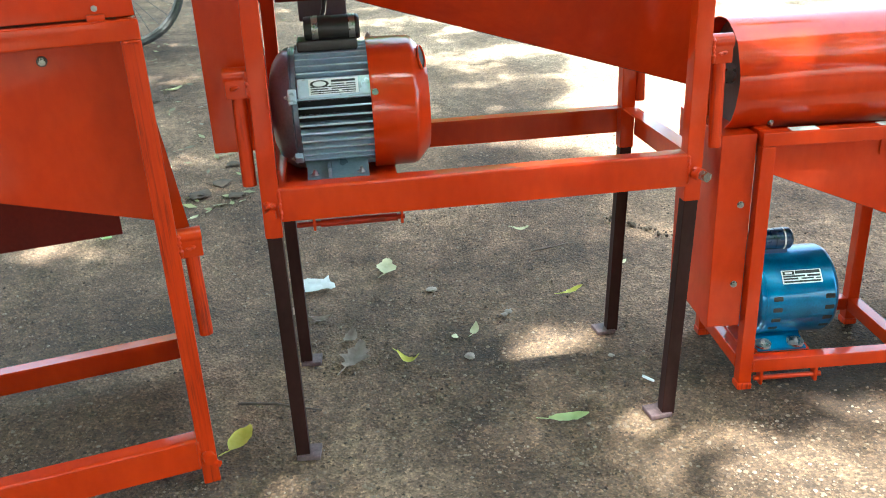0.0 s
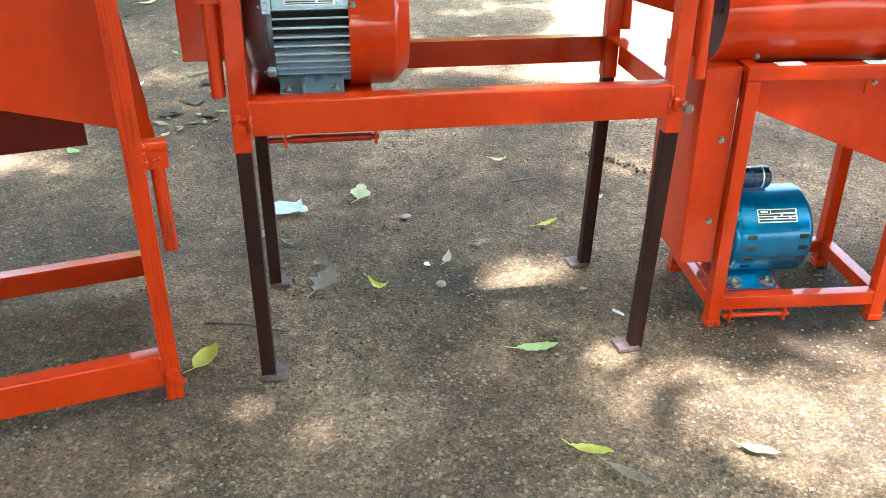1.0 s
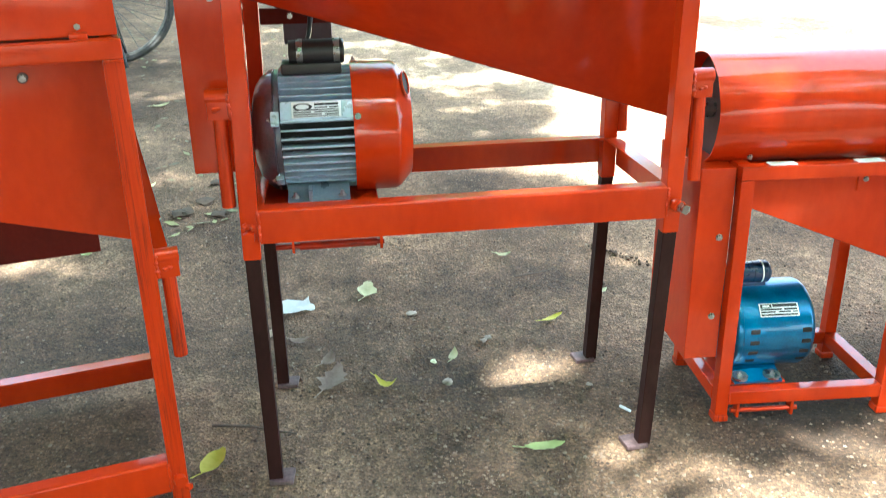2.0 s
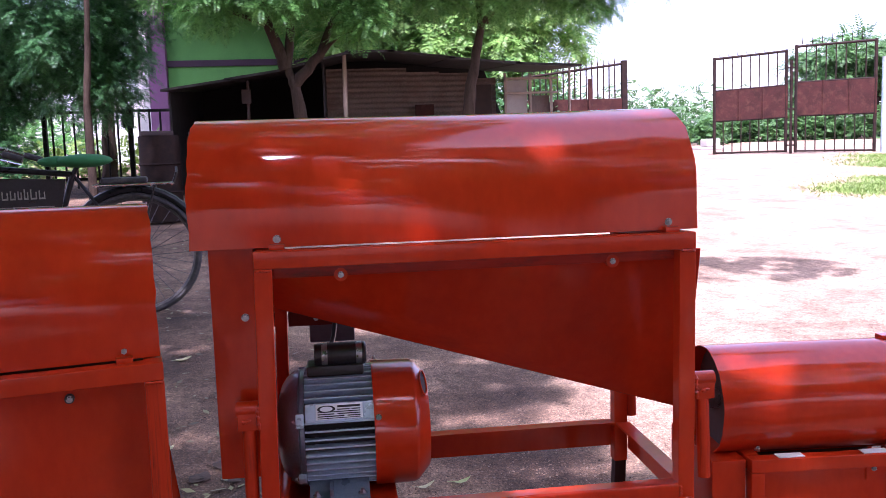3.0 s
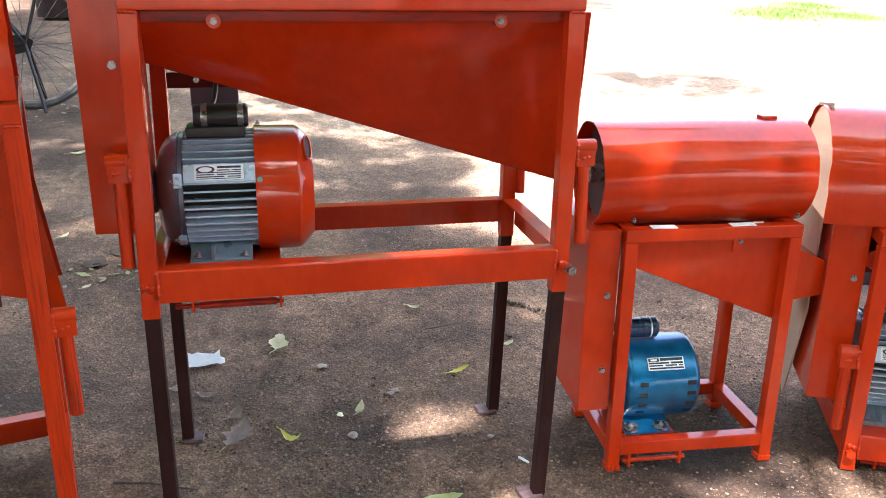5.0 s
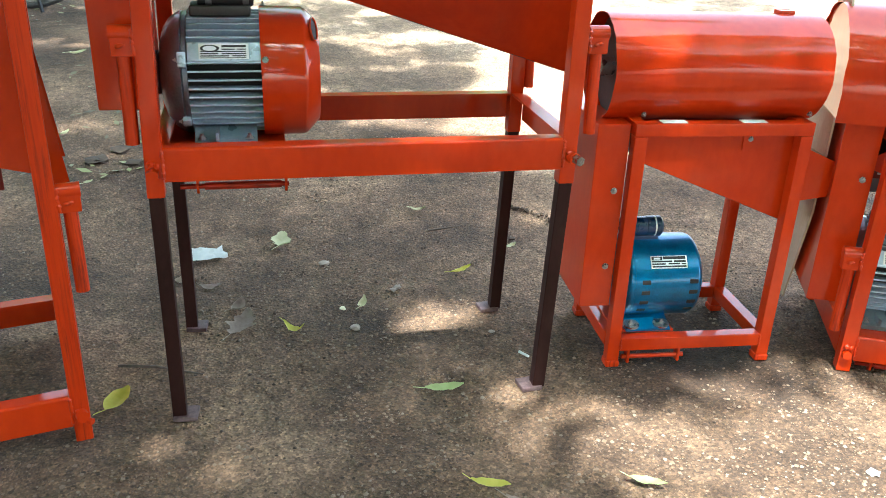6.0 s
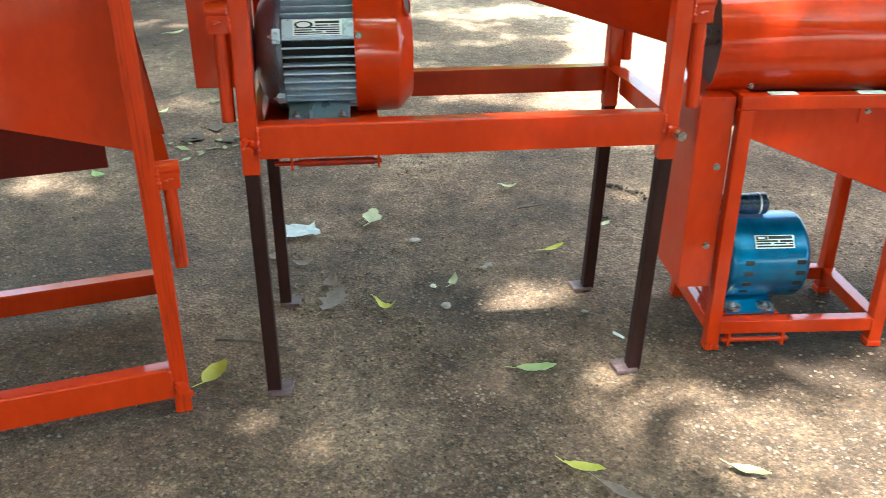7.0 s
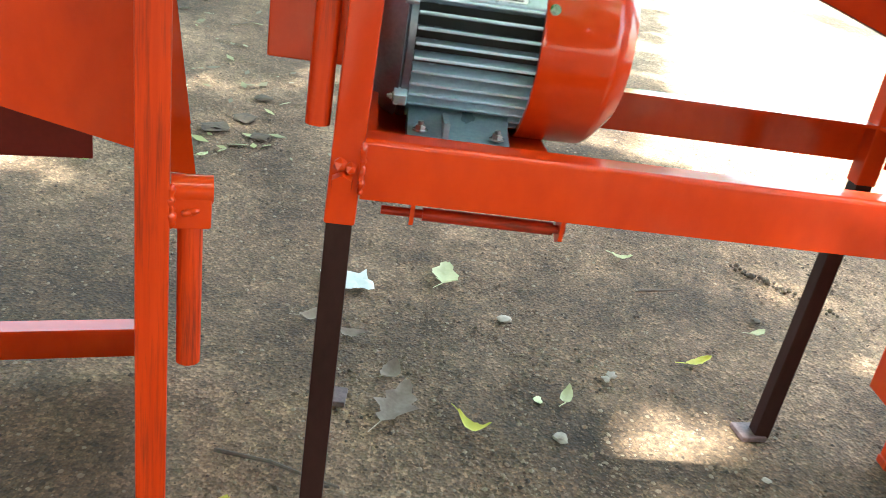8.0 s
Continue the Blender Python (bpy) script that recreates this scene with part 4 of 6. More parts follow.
# ---------------------------------------------------------------- trees
def frond(rnd, at, way, length, pairs, leaf, width, verts, faces, droop=0.5, keep=None):
    """One feathered leaf: narrow leaflets in pairs along a drooping stalk."""
    p, d = Vector(at), Vector(way).normalized()
    side = d.cross(Vector((0, 0, 1)))
    side = side.normalized() if side.length > 0.01 else Vector((1, 0, 0))
    step = length / pairs
    for k in range(pairs):
        d = (d + Vector((0, 0, -droop / pairs)) + 0.05 * Vector((rnd.uniform(-1, 1), rnd.uniform(-1, 1), rnd.uniform(-1, 1)))).normalized()
        p = p + d * step
        up = side.cross(d)
        if keep and not keep(p):
            continue
        s = leaf * (0.65 + 0.5 * math.sin(math.pi * (k + 0.6) / pairs))
        for g in (-1, 1):
            a = (d * 0.55 + side * g * 0.8 + up * rnd.uniform(-0.5, 0.1)).normalized()
            w = a.cross(up + 0.4 * side * rnd.uniform(-1, 1)).normalized() * width * s / leaf
            i = len(verts)
            verts += [tuple(p), tuple(p + a * s * 0.45 + w), tuple(p + a * s), tuple(p + a * s * 0.45 - w)]
            faces.append((i, i + 1, i + 2, i + 3))


def crown_mesh(seed, blobs, twigs, per, length=0.24, pairs=8, leaf=0.045, width=0.0075, keep=None, material=None, droop=0.7):
    """A crown of twigs with feathered leaves, gathered in uneven clumps. keep: tells which leaflets stay."""
    rnd = random.Random(seed)
    verts, faces = [], []
    total = sum(b[6] for b in blobs)
    for bx, by, bz, rx, ry, rz, wt in blobs:
        for _ in range(int(twigs * wt / total)):
            while True:
                u = Vector((rnd.uniform(-1, 1), rnd.uniform(-1, 1), rnd.uniform(-1, 1)))
                if 0.15 < u.length < 1:
                    break
            u = u * (0.6 + 0.4 * u.length)
            c = Vector((bx + rx * u.x, by + ry * u.y, bz + rz * u.z))
            out = Vector((u.x, u.y, u.z * 0.5 + 0.1))
            for _ in range(per):
                d = out * 0.6 + Vector((rnd.uniform(-1, 1), rnd.uniform(-1, 1), rnd.uniform(-0.6, 0.5)))
                frond(rnd, c + 0.12 * Vector((rnd.uniform(-1, 1), rnd.uniform(-1, 1), rnd.uniform(-1, 1))), d, length * rnd.uniform(0.7, 1.2), pairs, leaf, width, verts, faces, droop, keep)
    return raw_mesh("crown", verts, faces, material or NEEM)


def tree(name, label, base, trunk, limbs, crown, r=0.1):
    """A tree: tapered trunk through the points, limbs as (points, radius), and a crown mesh. Points are measured from its foot."""
    root = thing(name, Matrix.Translation(base), label, "tree")
    rnd = random.Random(int(base[0] * 100))
    pts, rad = [], []
    for i in range(len(trunk) - 1):
        a, b = Vector(trunk[i]), Vector(trunk[i + 1])
        for k in range(6):
            f = (i + k / 6) / (len(trunk) - 1)
            pts.append(a.lerp(b, k / 6) + Vector((rnd.uniform(-1, 1), rnd.uniform(-1, 1), 0)) * r * 0.12)
            rad.append(r * (1.25 - 0.75 * f + (0.35 if i == 0 and k == 0 else 0)) * rnd.uniform(0.93, 1.07))
    bm = bmesh.new()
    sweep(bm, pts, rad, 12)
    part("trunk", bm, BARK, root, "grey-brown bark trunk", crease=80)
    for line, lr in limbs:
        bm = bmesh.new()
        pts = []
        for i in range(len(line) - 1):
            for k in range(4):
                pts.append(Vector(line[i]).lerp(Vector(line[i + 1]), k / 4) + Vector((rnd.uniform(-1, 1), rnd.uniform(-1, 1), rnd.uniform(-1, 1))) * lr * 0.25)
        sweep(bm, pts, [lr * (1 - 0.8 * k / len(pts)) for k in range(len(pts))], 8)
        part("limb", bm, BARK, root, crease=80)
    ob = new("crown", crown)
    ob.parent = root
    ob.matrix_basis = Matrix.Translation(-Vector(base))
    tagged(ob, "feathery green neem foliage")
    return root


g = ground_height
# forked neem in front of the shed
tree("neem_tree", "forked neem tree with feathery foliage beside the shed", (-0.28, 10.0, g(0, 10) - 0.05),
     [(0, 0, 0), (0.06, 0, 0.8), (-0.02, 0, 1.35), (-0.12, 0, 1.65)],
     [([(-0.12, 0, 1.6), (-0.30, 0, 2.1), (-0.55, 0.1, 2.9), (-0.6, 0.1, 4)], 0.075), ([(-0.05, 0, 1.42), (0.26, 0, 1.75), (0.45, 0.1, 2.2), (0.9, 0.1, 3.4)], 0.07),
      ([(0.26, 0, 1.75), (0.5, -0.1, 1.95), (0.9, -0.2, 2.05)], 0.03), ([(-0.30, 0, 2.1), (-0.9, -0.1, 2.3), (-1.3, -0.2, 2.2)], 0.03), ([(-0.12, 0, 1.6), (-0.02, 0.1, 2.4), (0.05, 0.1, 3.5)], 0.06)],
     crown_mesh(11, [(-0.3, 10, 4.5, 2.2, 1.6, 1.1, 3), (-1.6, 9.8, 3.5, 0.9, 0.9, 0.6, 0.9), (0.7, 9.9, 3.3, 0.9, 0.8, 0.5, 1.2), (-0.35, 9.7, 2.85, 0.6, 0.6, 0.3, 0.6), (-1.15, 9.7, 2.9, 0.6, 0.6, 0.35, 0.6), (0.45, 9.7, 2.62, 0.3, 0.3, 0.25, 0.35)], 600, 15), 0.085)
# leaning neem at the shed's front
tree("neem_tree", "leaning neem tree with drooping foliage in front of the shed", (1.60, 10.0, g(0, 10) - 0.05),
     [(0, 0, 0), (0.03, 0, 0.8), (0.14, 0, 1.5), (0.30, 0, 2.2)],
     [([(0.28, 0, 2.1), (0.2, 0, 2.9), (-0.2, 0, 4)], 0.06), ([(0.28, 0, 2.1), (0.8, 0, 2.8), (1.3, 0.1, 3.8)], 0.055), ([(0.6, 0, 2.5), (1.5, -0.1, 2.6), (2.2, -0.3, 2.4)], 0.03)],
     crown_mesh(12, [(2.2, 10, 4.0, 2.2, 1.6, 1.2, 3), (2.2, 9.8, 3.15, 1.1, 0.8, 0.5, 2.0), (1.35, 9.7, 3.1, 0.6, 0.6, 0.4, 0.8), (3.0, 9.8, 2.95, 0.5, 0.6, 0.4, 0.9), (3.6, 9.2, 3.25, 0.7, 0.5, 0.5, 0.6)], 700, 15), 0.08)
# thin trunk by the iron fence
tree("neem_tree", "slender neem tree standing by the iron fence", (-2.80, 10.7, g(0, 11) - 0.05),
     [(0, 0, 0), (0.0, 0, 1.2), (0.08, 0, 2.2), (0.12, 0, 3.4)],
     [([(0.10, 0.1, 2.9), (0.6, 0.5, 3.5), (0.9, 0.8, 4.0)], 0.03), ([(0.10, 0.1, 2.7), (-0.5, 0.6, 3.4), (-0.9, 0.9, 4.0)], 0.03)],
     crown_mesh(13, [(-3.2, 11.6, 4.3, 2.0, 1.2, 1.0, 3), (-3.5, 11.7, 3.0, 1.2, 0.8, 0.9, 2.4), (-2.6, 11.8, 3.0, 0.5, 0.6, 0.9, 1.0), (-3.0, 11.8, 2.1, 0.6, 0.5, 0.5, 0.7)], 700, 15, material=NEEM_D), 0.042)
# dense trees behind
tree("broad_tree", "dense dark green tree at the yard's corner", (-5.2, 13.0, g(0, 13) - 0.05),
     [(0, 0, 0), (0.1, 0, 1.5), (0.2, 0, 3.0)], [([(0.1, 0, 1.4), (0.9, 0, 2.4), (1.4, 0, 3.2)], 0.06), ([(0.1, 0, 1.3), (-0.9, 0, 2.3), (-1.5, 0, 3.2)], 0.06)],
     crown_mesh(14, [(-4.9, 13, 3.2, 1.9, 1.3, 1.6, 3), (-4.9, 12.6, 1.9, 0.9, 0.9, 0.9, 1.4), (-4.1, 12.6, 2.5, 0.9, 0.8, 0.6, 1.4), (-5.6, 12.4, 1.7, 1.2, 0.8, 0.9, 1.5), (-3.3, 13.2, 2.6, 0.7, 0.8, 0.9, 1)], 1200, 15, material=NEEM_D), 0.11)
tree("broad_tree", "tall green tree rising behind the shed roof", (1.2, 17.0, g(0, 17) - 0.05),
     [(0, 0, 0), (0.0, 0, 1.8), (0.1, 0, 3.2)], [([(0, 0, 1.8), (1.2, 0, 3.0), (1.8, 0, 4.0)], 0.08), ([(0, 0, 1.8), (-1.2, 0, 3.0), (-1.8, 0, 4.2)], 0.08)],
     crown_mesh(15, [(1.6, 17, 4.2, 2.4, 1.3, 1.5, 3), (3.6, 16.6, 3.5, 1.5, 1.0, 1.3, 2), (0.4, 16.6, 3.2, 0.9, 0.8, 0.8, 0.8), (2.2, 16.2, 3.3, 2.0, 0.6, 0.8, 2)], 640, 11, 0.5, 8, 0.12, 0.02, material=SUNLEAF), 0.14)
tree("thorn_tree", "far green thorn tree behind the gate", (18.2, 27.0, g(0, 27) - 0.05),
     [(0, 0, 0), (0.1, 0, 1.2), (0.2, 0, 2.4)], [([(0.1, 0, 1.2), (1.3, 0, 2.2), (2, 0, 2.8)], 0.06), ([(0.1, 0, 1.2), (-1.2, 0, 2.2), (-1.9, 0, 2.9)], 0.06)],
     crown_mesh(16, [(18.0, 27, 3.7, 2.9, 1.6, 1.0, 3), (16.4, 27, 3.2, 1.4, 1.2, 0.8, 1), (20, 27, 3.4, 2.0, 1.2, 1.1, 2)], 330, 10, 0.55, 7, 0.15, 0.028, material=BUSH), 0.13)


# gaps cut in the unseen crown to place sun patches, as (x, y, half width, half depth, openness) where their light falls
# on level ground
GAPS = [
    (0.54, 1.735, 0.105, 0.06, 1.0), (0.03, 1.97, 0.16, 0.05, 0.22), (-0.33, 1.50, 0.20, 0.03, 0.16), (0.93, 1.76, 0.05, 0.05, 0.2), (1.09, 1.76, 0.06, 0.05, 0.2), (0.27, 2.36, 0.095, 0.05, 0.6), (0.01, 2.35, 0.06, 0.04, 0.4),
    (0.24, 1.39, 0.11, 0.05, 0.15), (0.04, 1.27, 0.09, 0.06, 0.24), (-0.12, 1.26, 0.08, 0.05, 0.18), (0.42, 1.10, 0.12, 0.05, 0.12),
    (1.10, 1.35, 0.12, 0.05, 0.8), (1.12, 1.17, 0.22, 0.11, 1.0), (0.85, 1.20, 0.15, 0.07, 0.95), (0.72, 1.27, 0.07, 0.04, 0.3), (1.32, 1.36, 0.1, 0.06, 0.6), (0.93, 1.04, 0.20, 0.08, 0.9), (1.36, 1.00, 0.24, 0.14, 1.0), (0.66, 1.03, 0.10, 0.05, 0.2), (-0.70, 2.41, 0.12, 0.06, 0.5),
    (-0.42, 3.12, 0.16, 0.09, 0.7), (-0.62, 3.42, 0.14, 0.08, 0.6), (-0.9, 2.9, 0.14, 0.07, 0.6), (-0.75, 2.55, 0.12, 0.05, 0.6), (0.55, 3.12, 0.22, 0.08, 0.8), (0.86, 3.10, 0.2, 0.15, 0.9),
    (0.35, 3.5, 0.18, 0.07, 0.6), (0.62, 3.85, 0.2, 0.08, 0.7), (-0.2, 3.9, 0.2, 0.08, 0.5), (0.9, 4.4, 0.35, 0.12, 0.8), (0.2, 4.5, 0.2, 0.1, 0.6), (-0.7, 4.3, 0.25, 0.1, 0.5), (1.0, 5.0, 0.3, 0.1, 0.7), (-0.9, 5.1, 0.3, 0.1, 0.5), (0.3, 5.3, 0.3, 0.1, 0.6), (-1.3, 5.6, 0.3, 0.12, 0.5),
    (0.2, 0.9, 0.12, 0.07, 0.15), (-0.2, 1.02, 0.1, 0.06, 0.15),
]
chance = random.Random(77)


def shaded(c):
    """Whether the crown keeps leaves at c: left out where sun is wanted, over the court and in the gaps."""
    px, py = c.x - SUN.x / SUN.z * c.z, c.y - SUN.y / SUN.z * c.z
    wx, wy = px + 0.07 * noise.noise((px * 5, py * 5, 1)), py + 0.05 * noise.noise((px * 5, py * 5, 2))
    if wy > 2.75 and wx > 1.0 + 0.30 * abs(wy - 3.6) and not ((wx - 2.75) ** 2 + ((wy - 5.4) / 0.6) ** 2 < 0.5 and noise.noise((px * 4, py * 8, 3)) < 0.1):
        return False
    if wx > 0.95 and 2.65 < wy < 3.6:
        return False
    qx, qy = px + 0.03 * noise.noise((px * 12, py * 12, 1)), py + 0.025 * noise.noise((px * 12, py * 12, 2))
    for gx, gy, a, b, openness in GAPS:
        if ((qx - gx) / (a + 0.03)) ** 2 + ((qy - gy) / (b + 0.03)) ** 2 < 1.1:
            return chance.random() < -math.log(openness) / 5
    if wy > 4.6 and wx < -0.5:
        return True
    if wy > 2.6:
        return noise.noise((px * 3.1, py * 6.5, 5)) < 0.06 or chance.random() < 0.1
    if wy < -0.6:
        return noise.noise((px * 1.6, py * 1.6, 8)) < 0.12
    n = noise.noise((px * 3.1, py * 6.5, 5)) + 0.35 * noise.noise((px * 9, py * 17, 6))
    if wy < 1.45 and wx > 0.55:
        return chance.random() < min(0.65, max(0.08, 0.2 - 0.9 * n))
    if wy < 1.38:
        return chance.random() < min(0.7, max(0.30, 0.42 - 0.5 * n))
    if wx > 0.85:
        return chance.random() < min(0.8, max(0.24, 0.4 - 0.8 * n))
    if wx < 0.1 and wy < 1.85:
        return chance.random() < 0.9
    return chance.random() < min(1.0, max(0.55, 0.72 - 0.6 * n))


# crown out of view, stretched backwards to cut light on the machines' fronts
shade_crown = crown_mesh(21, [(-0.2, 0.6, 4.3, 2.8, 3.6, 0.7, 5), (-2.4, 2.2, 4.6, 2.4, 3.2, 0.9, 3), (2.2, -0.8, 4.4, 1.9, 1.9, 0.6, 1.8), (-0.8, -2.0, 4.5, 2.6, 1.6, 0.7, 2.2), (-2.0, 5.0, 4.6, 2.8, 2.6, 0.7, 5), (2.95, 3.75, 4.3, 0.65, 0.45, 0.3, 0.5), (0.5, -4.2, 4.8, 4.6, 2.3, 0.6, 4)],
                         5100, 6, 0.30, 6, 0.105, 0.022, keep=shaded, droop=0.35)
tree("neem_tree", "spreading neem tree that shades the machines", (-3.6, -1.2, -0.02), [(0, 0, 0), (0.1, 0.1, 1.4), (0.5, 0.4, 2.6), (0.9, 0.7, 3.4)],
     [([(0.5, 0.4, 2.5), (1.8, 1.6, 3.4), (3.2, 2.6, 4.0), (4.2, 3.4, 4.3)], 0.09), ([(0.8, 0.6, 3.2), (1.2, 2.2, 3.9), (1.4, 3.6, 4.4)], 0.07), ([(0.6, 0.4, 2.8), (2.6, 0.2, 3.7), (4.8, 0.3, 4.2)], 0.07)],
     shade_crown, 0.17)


# unseen trees added behind and beside, to darken reflections and low sky light
for k, (x, y, h) in enumerate(((-6.5, -4.5, 4.6), (-2.5, -8.0, 5.6), (2.2, -8.4, 5.2), (6.5, -7.0, 5.4), (-8.0, 2.5, 4.4))):
    tree("broad_tree", "unseen green tree added to dim the surroundings", (x, y, -0.02), [(0, 0, 0), (0.1, 0, h * 0.4), (0.2, 0, h * 0.8)],
         [([(0.1, 0, h * 0.4), (1.0, 0.2, h * 0.7), (1.6, 0.3, h)], 0.07), ([(0.1, 0, h * 0.45), (-1.0, -0.2, h * 0.75), (-1.7, 0, h)], 0.07)],
         crown_mesh(60 + k, [(x, y, h * 0.95, 2.7, 1.7, 1.8, 3), (x + 0.6, y + 0.4, h * 0.48, 2.3, 1.2, 1.6, 3)], 430, 9, 0.6, 6, 0.2, 0.042), 0.15)


# added tree, crown out of view, that puts the green wall in shade
tree("neem_tree", "tall neem tree added to shade the green building", (-3.75, 15.2, g(0, 15.2) - 0.05),
     [(0, 0, 0), (0.05, 0, 1.5), (0.1, 0, 3.0), (0.2, 0, 4.6)], [([(0.1, 0, 3.4), (1.4, 0, 4.8), (3.2, 0, 5.4)], 0.06), ([(0.1, 0, 3.0), (-0.6, 0, 4.2), (-1.0, 0, 5.2)], 0.06)],
     crown_mesh(70, [(-1.2, 15.3, 5.4, 3.2, 1.5, 1.0, 3), (-2.0, 16.0, 4.6, 1.4, 0.6, 0.5, 1), (-0.6, 16.0, 4.5, 1.3, 0.6, 0.5, 0.9)], 420, 10, 0.45, 7, 0.12, 0.022), 0.1)


# hedge and scrub beyond the gate, and round the far edge of the yard
def scrub(seed, spots, size, per, material=BUSH):
    rnd = random.Random(seed)
    verts, faces = [], []
    for x, y, h in spots:
        z0 = ground_height(x, min(y, 80))
        for _ in range(per):
            a, r = rnd.uniform(0, 6.283), rnd.uniform(0, 1) ** 0.5
            zz = z0 + h * rnd.uniform(0.05, 1.0) * (1.05 - 0.5 * r * r)
            c = Vector((x + math.cos(a) * r * h * 0.75, y + math.sin(a) * r * h * 0.5, zz))
            d = Vector((rnd.uniform(-1, 1), rnd.uniform(-1, 1), rnd.uniform(-0.4, 1)))
            frond(rnd, c, d, size * rnd.uniform(1.5, 2.6), 5, size, size * 0.26, verts, faces, 0.5)
    return raw_mesh("hedge", verts, faces, material)


rnd = random.Random(31)
spots = [(x, 27 + rnd.uniform(-1, 4), rnd.uniform(1.2, 2.0)) for x in np.arange(7, 27, 0.75)]
spots += [(x, 25.5 + rnd.uniform(-0.5, 1.0), rnd.uniform(0.6, 1.1)) for x in np.arange(7, 25, 0.9)]
tagged(new("hedge", scrub(32, spots, 0.10, 330)), "bright green sunlit scrub behind the gate", "hedge", kind="stuff")
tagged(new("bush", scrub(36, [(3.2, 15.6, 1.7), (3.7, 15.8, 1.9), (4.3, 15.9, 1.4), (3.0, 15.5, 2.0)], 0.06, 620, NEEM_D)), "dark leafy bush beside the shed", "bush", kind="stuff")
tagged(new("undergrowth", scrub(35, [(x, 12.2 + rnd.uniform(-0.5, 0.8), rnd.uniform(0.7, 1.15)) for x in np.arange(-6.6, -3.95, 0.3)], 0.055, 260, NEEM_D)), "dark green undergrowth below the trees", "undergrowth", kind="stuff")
spots = [(x, 46 + rnd.uniform(-3, 6), rnd.uniform(2.2, 3.6)) for x in np.arange(-34, 60, 1.9)]
tagged(new("hedge", scrub(33, spots, 0.34, 42)), "far green scrub along the horizon", "hedge", kind="stuff")
spots = [(x, 19 + rnd.uniform(-1, 2), rnd.uniform(1.0, 1.8)) for x in np.arange(-11, -6.2, 0.5)]
tagged(new("hedge", scrub(35, spots, 0.11, 240, NEEM)), "dark bushes behind the iron fence", "hedge", kind="stuff")
spots = [(x, 15.6 + rnd.uniform(-0.4, 1.2), rnd.uniform(0.5, 0.9)) for x in np.arange(-5.2, -2.4, 0.3)]
tagged(new("hedge", scrub(34, spots, 0.09, 50, GRASS)), "sunlit yellow-green weeds behind the fence", "weeds", kind="stuff")


def grass_patch(seed, spots, n):
    rnd = random.Random(seed)
    verts, faces = [], []
    for _ in range(n):
        x, y, r = rnd.choice(spots)
        a, q = rnd.uniform(0, 6.283), rnd.gauss(0, 0.5)
        x, y = x + math.cos(a) * q * r, y + math.sin(a) * q * r * 1.3
        z = ground_height(x, y) - 0.01
        h, t = rnd.uniform(0.015, 0.05), rnd.uniform(0, 6.283)
        w = Vector((math.cos(t), math.sin(t), 0)) * rnd.uniform(0.004, 0.010)
        tip = Vector((rnd.uniform(-0.06, 0.06), rnd.uniform(-0.06, 0.06), h))
        p, i = Vector((x, y, z)), len(verts)
        verts += [tuple(p - w), tuple(p + w), tuple(p + tip * 0.6 + w * 0.7), tuple(p + tip), tuple(p + tip * 0.6 - w * 0.7)]
        faces.append((i, i + 1, i + 2, i + 3, i + 4))
    return raw_mesh("grass", verts, faces, GRASS)


tagged(new("grass", grass_patch(41, [(6.1, 9.2, 0.6), (6.6, 9.6, 0.6), (7.2, 10.3, 0.5), (8.8, 12.6, 0.7), (9.6, 13.6, 0.8), (10.3, 14.8, 0.8), (6.9, 9.0, 0.5)], 15000)), "low green grass at the edge of the court", "grass", kind="stuff")


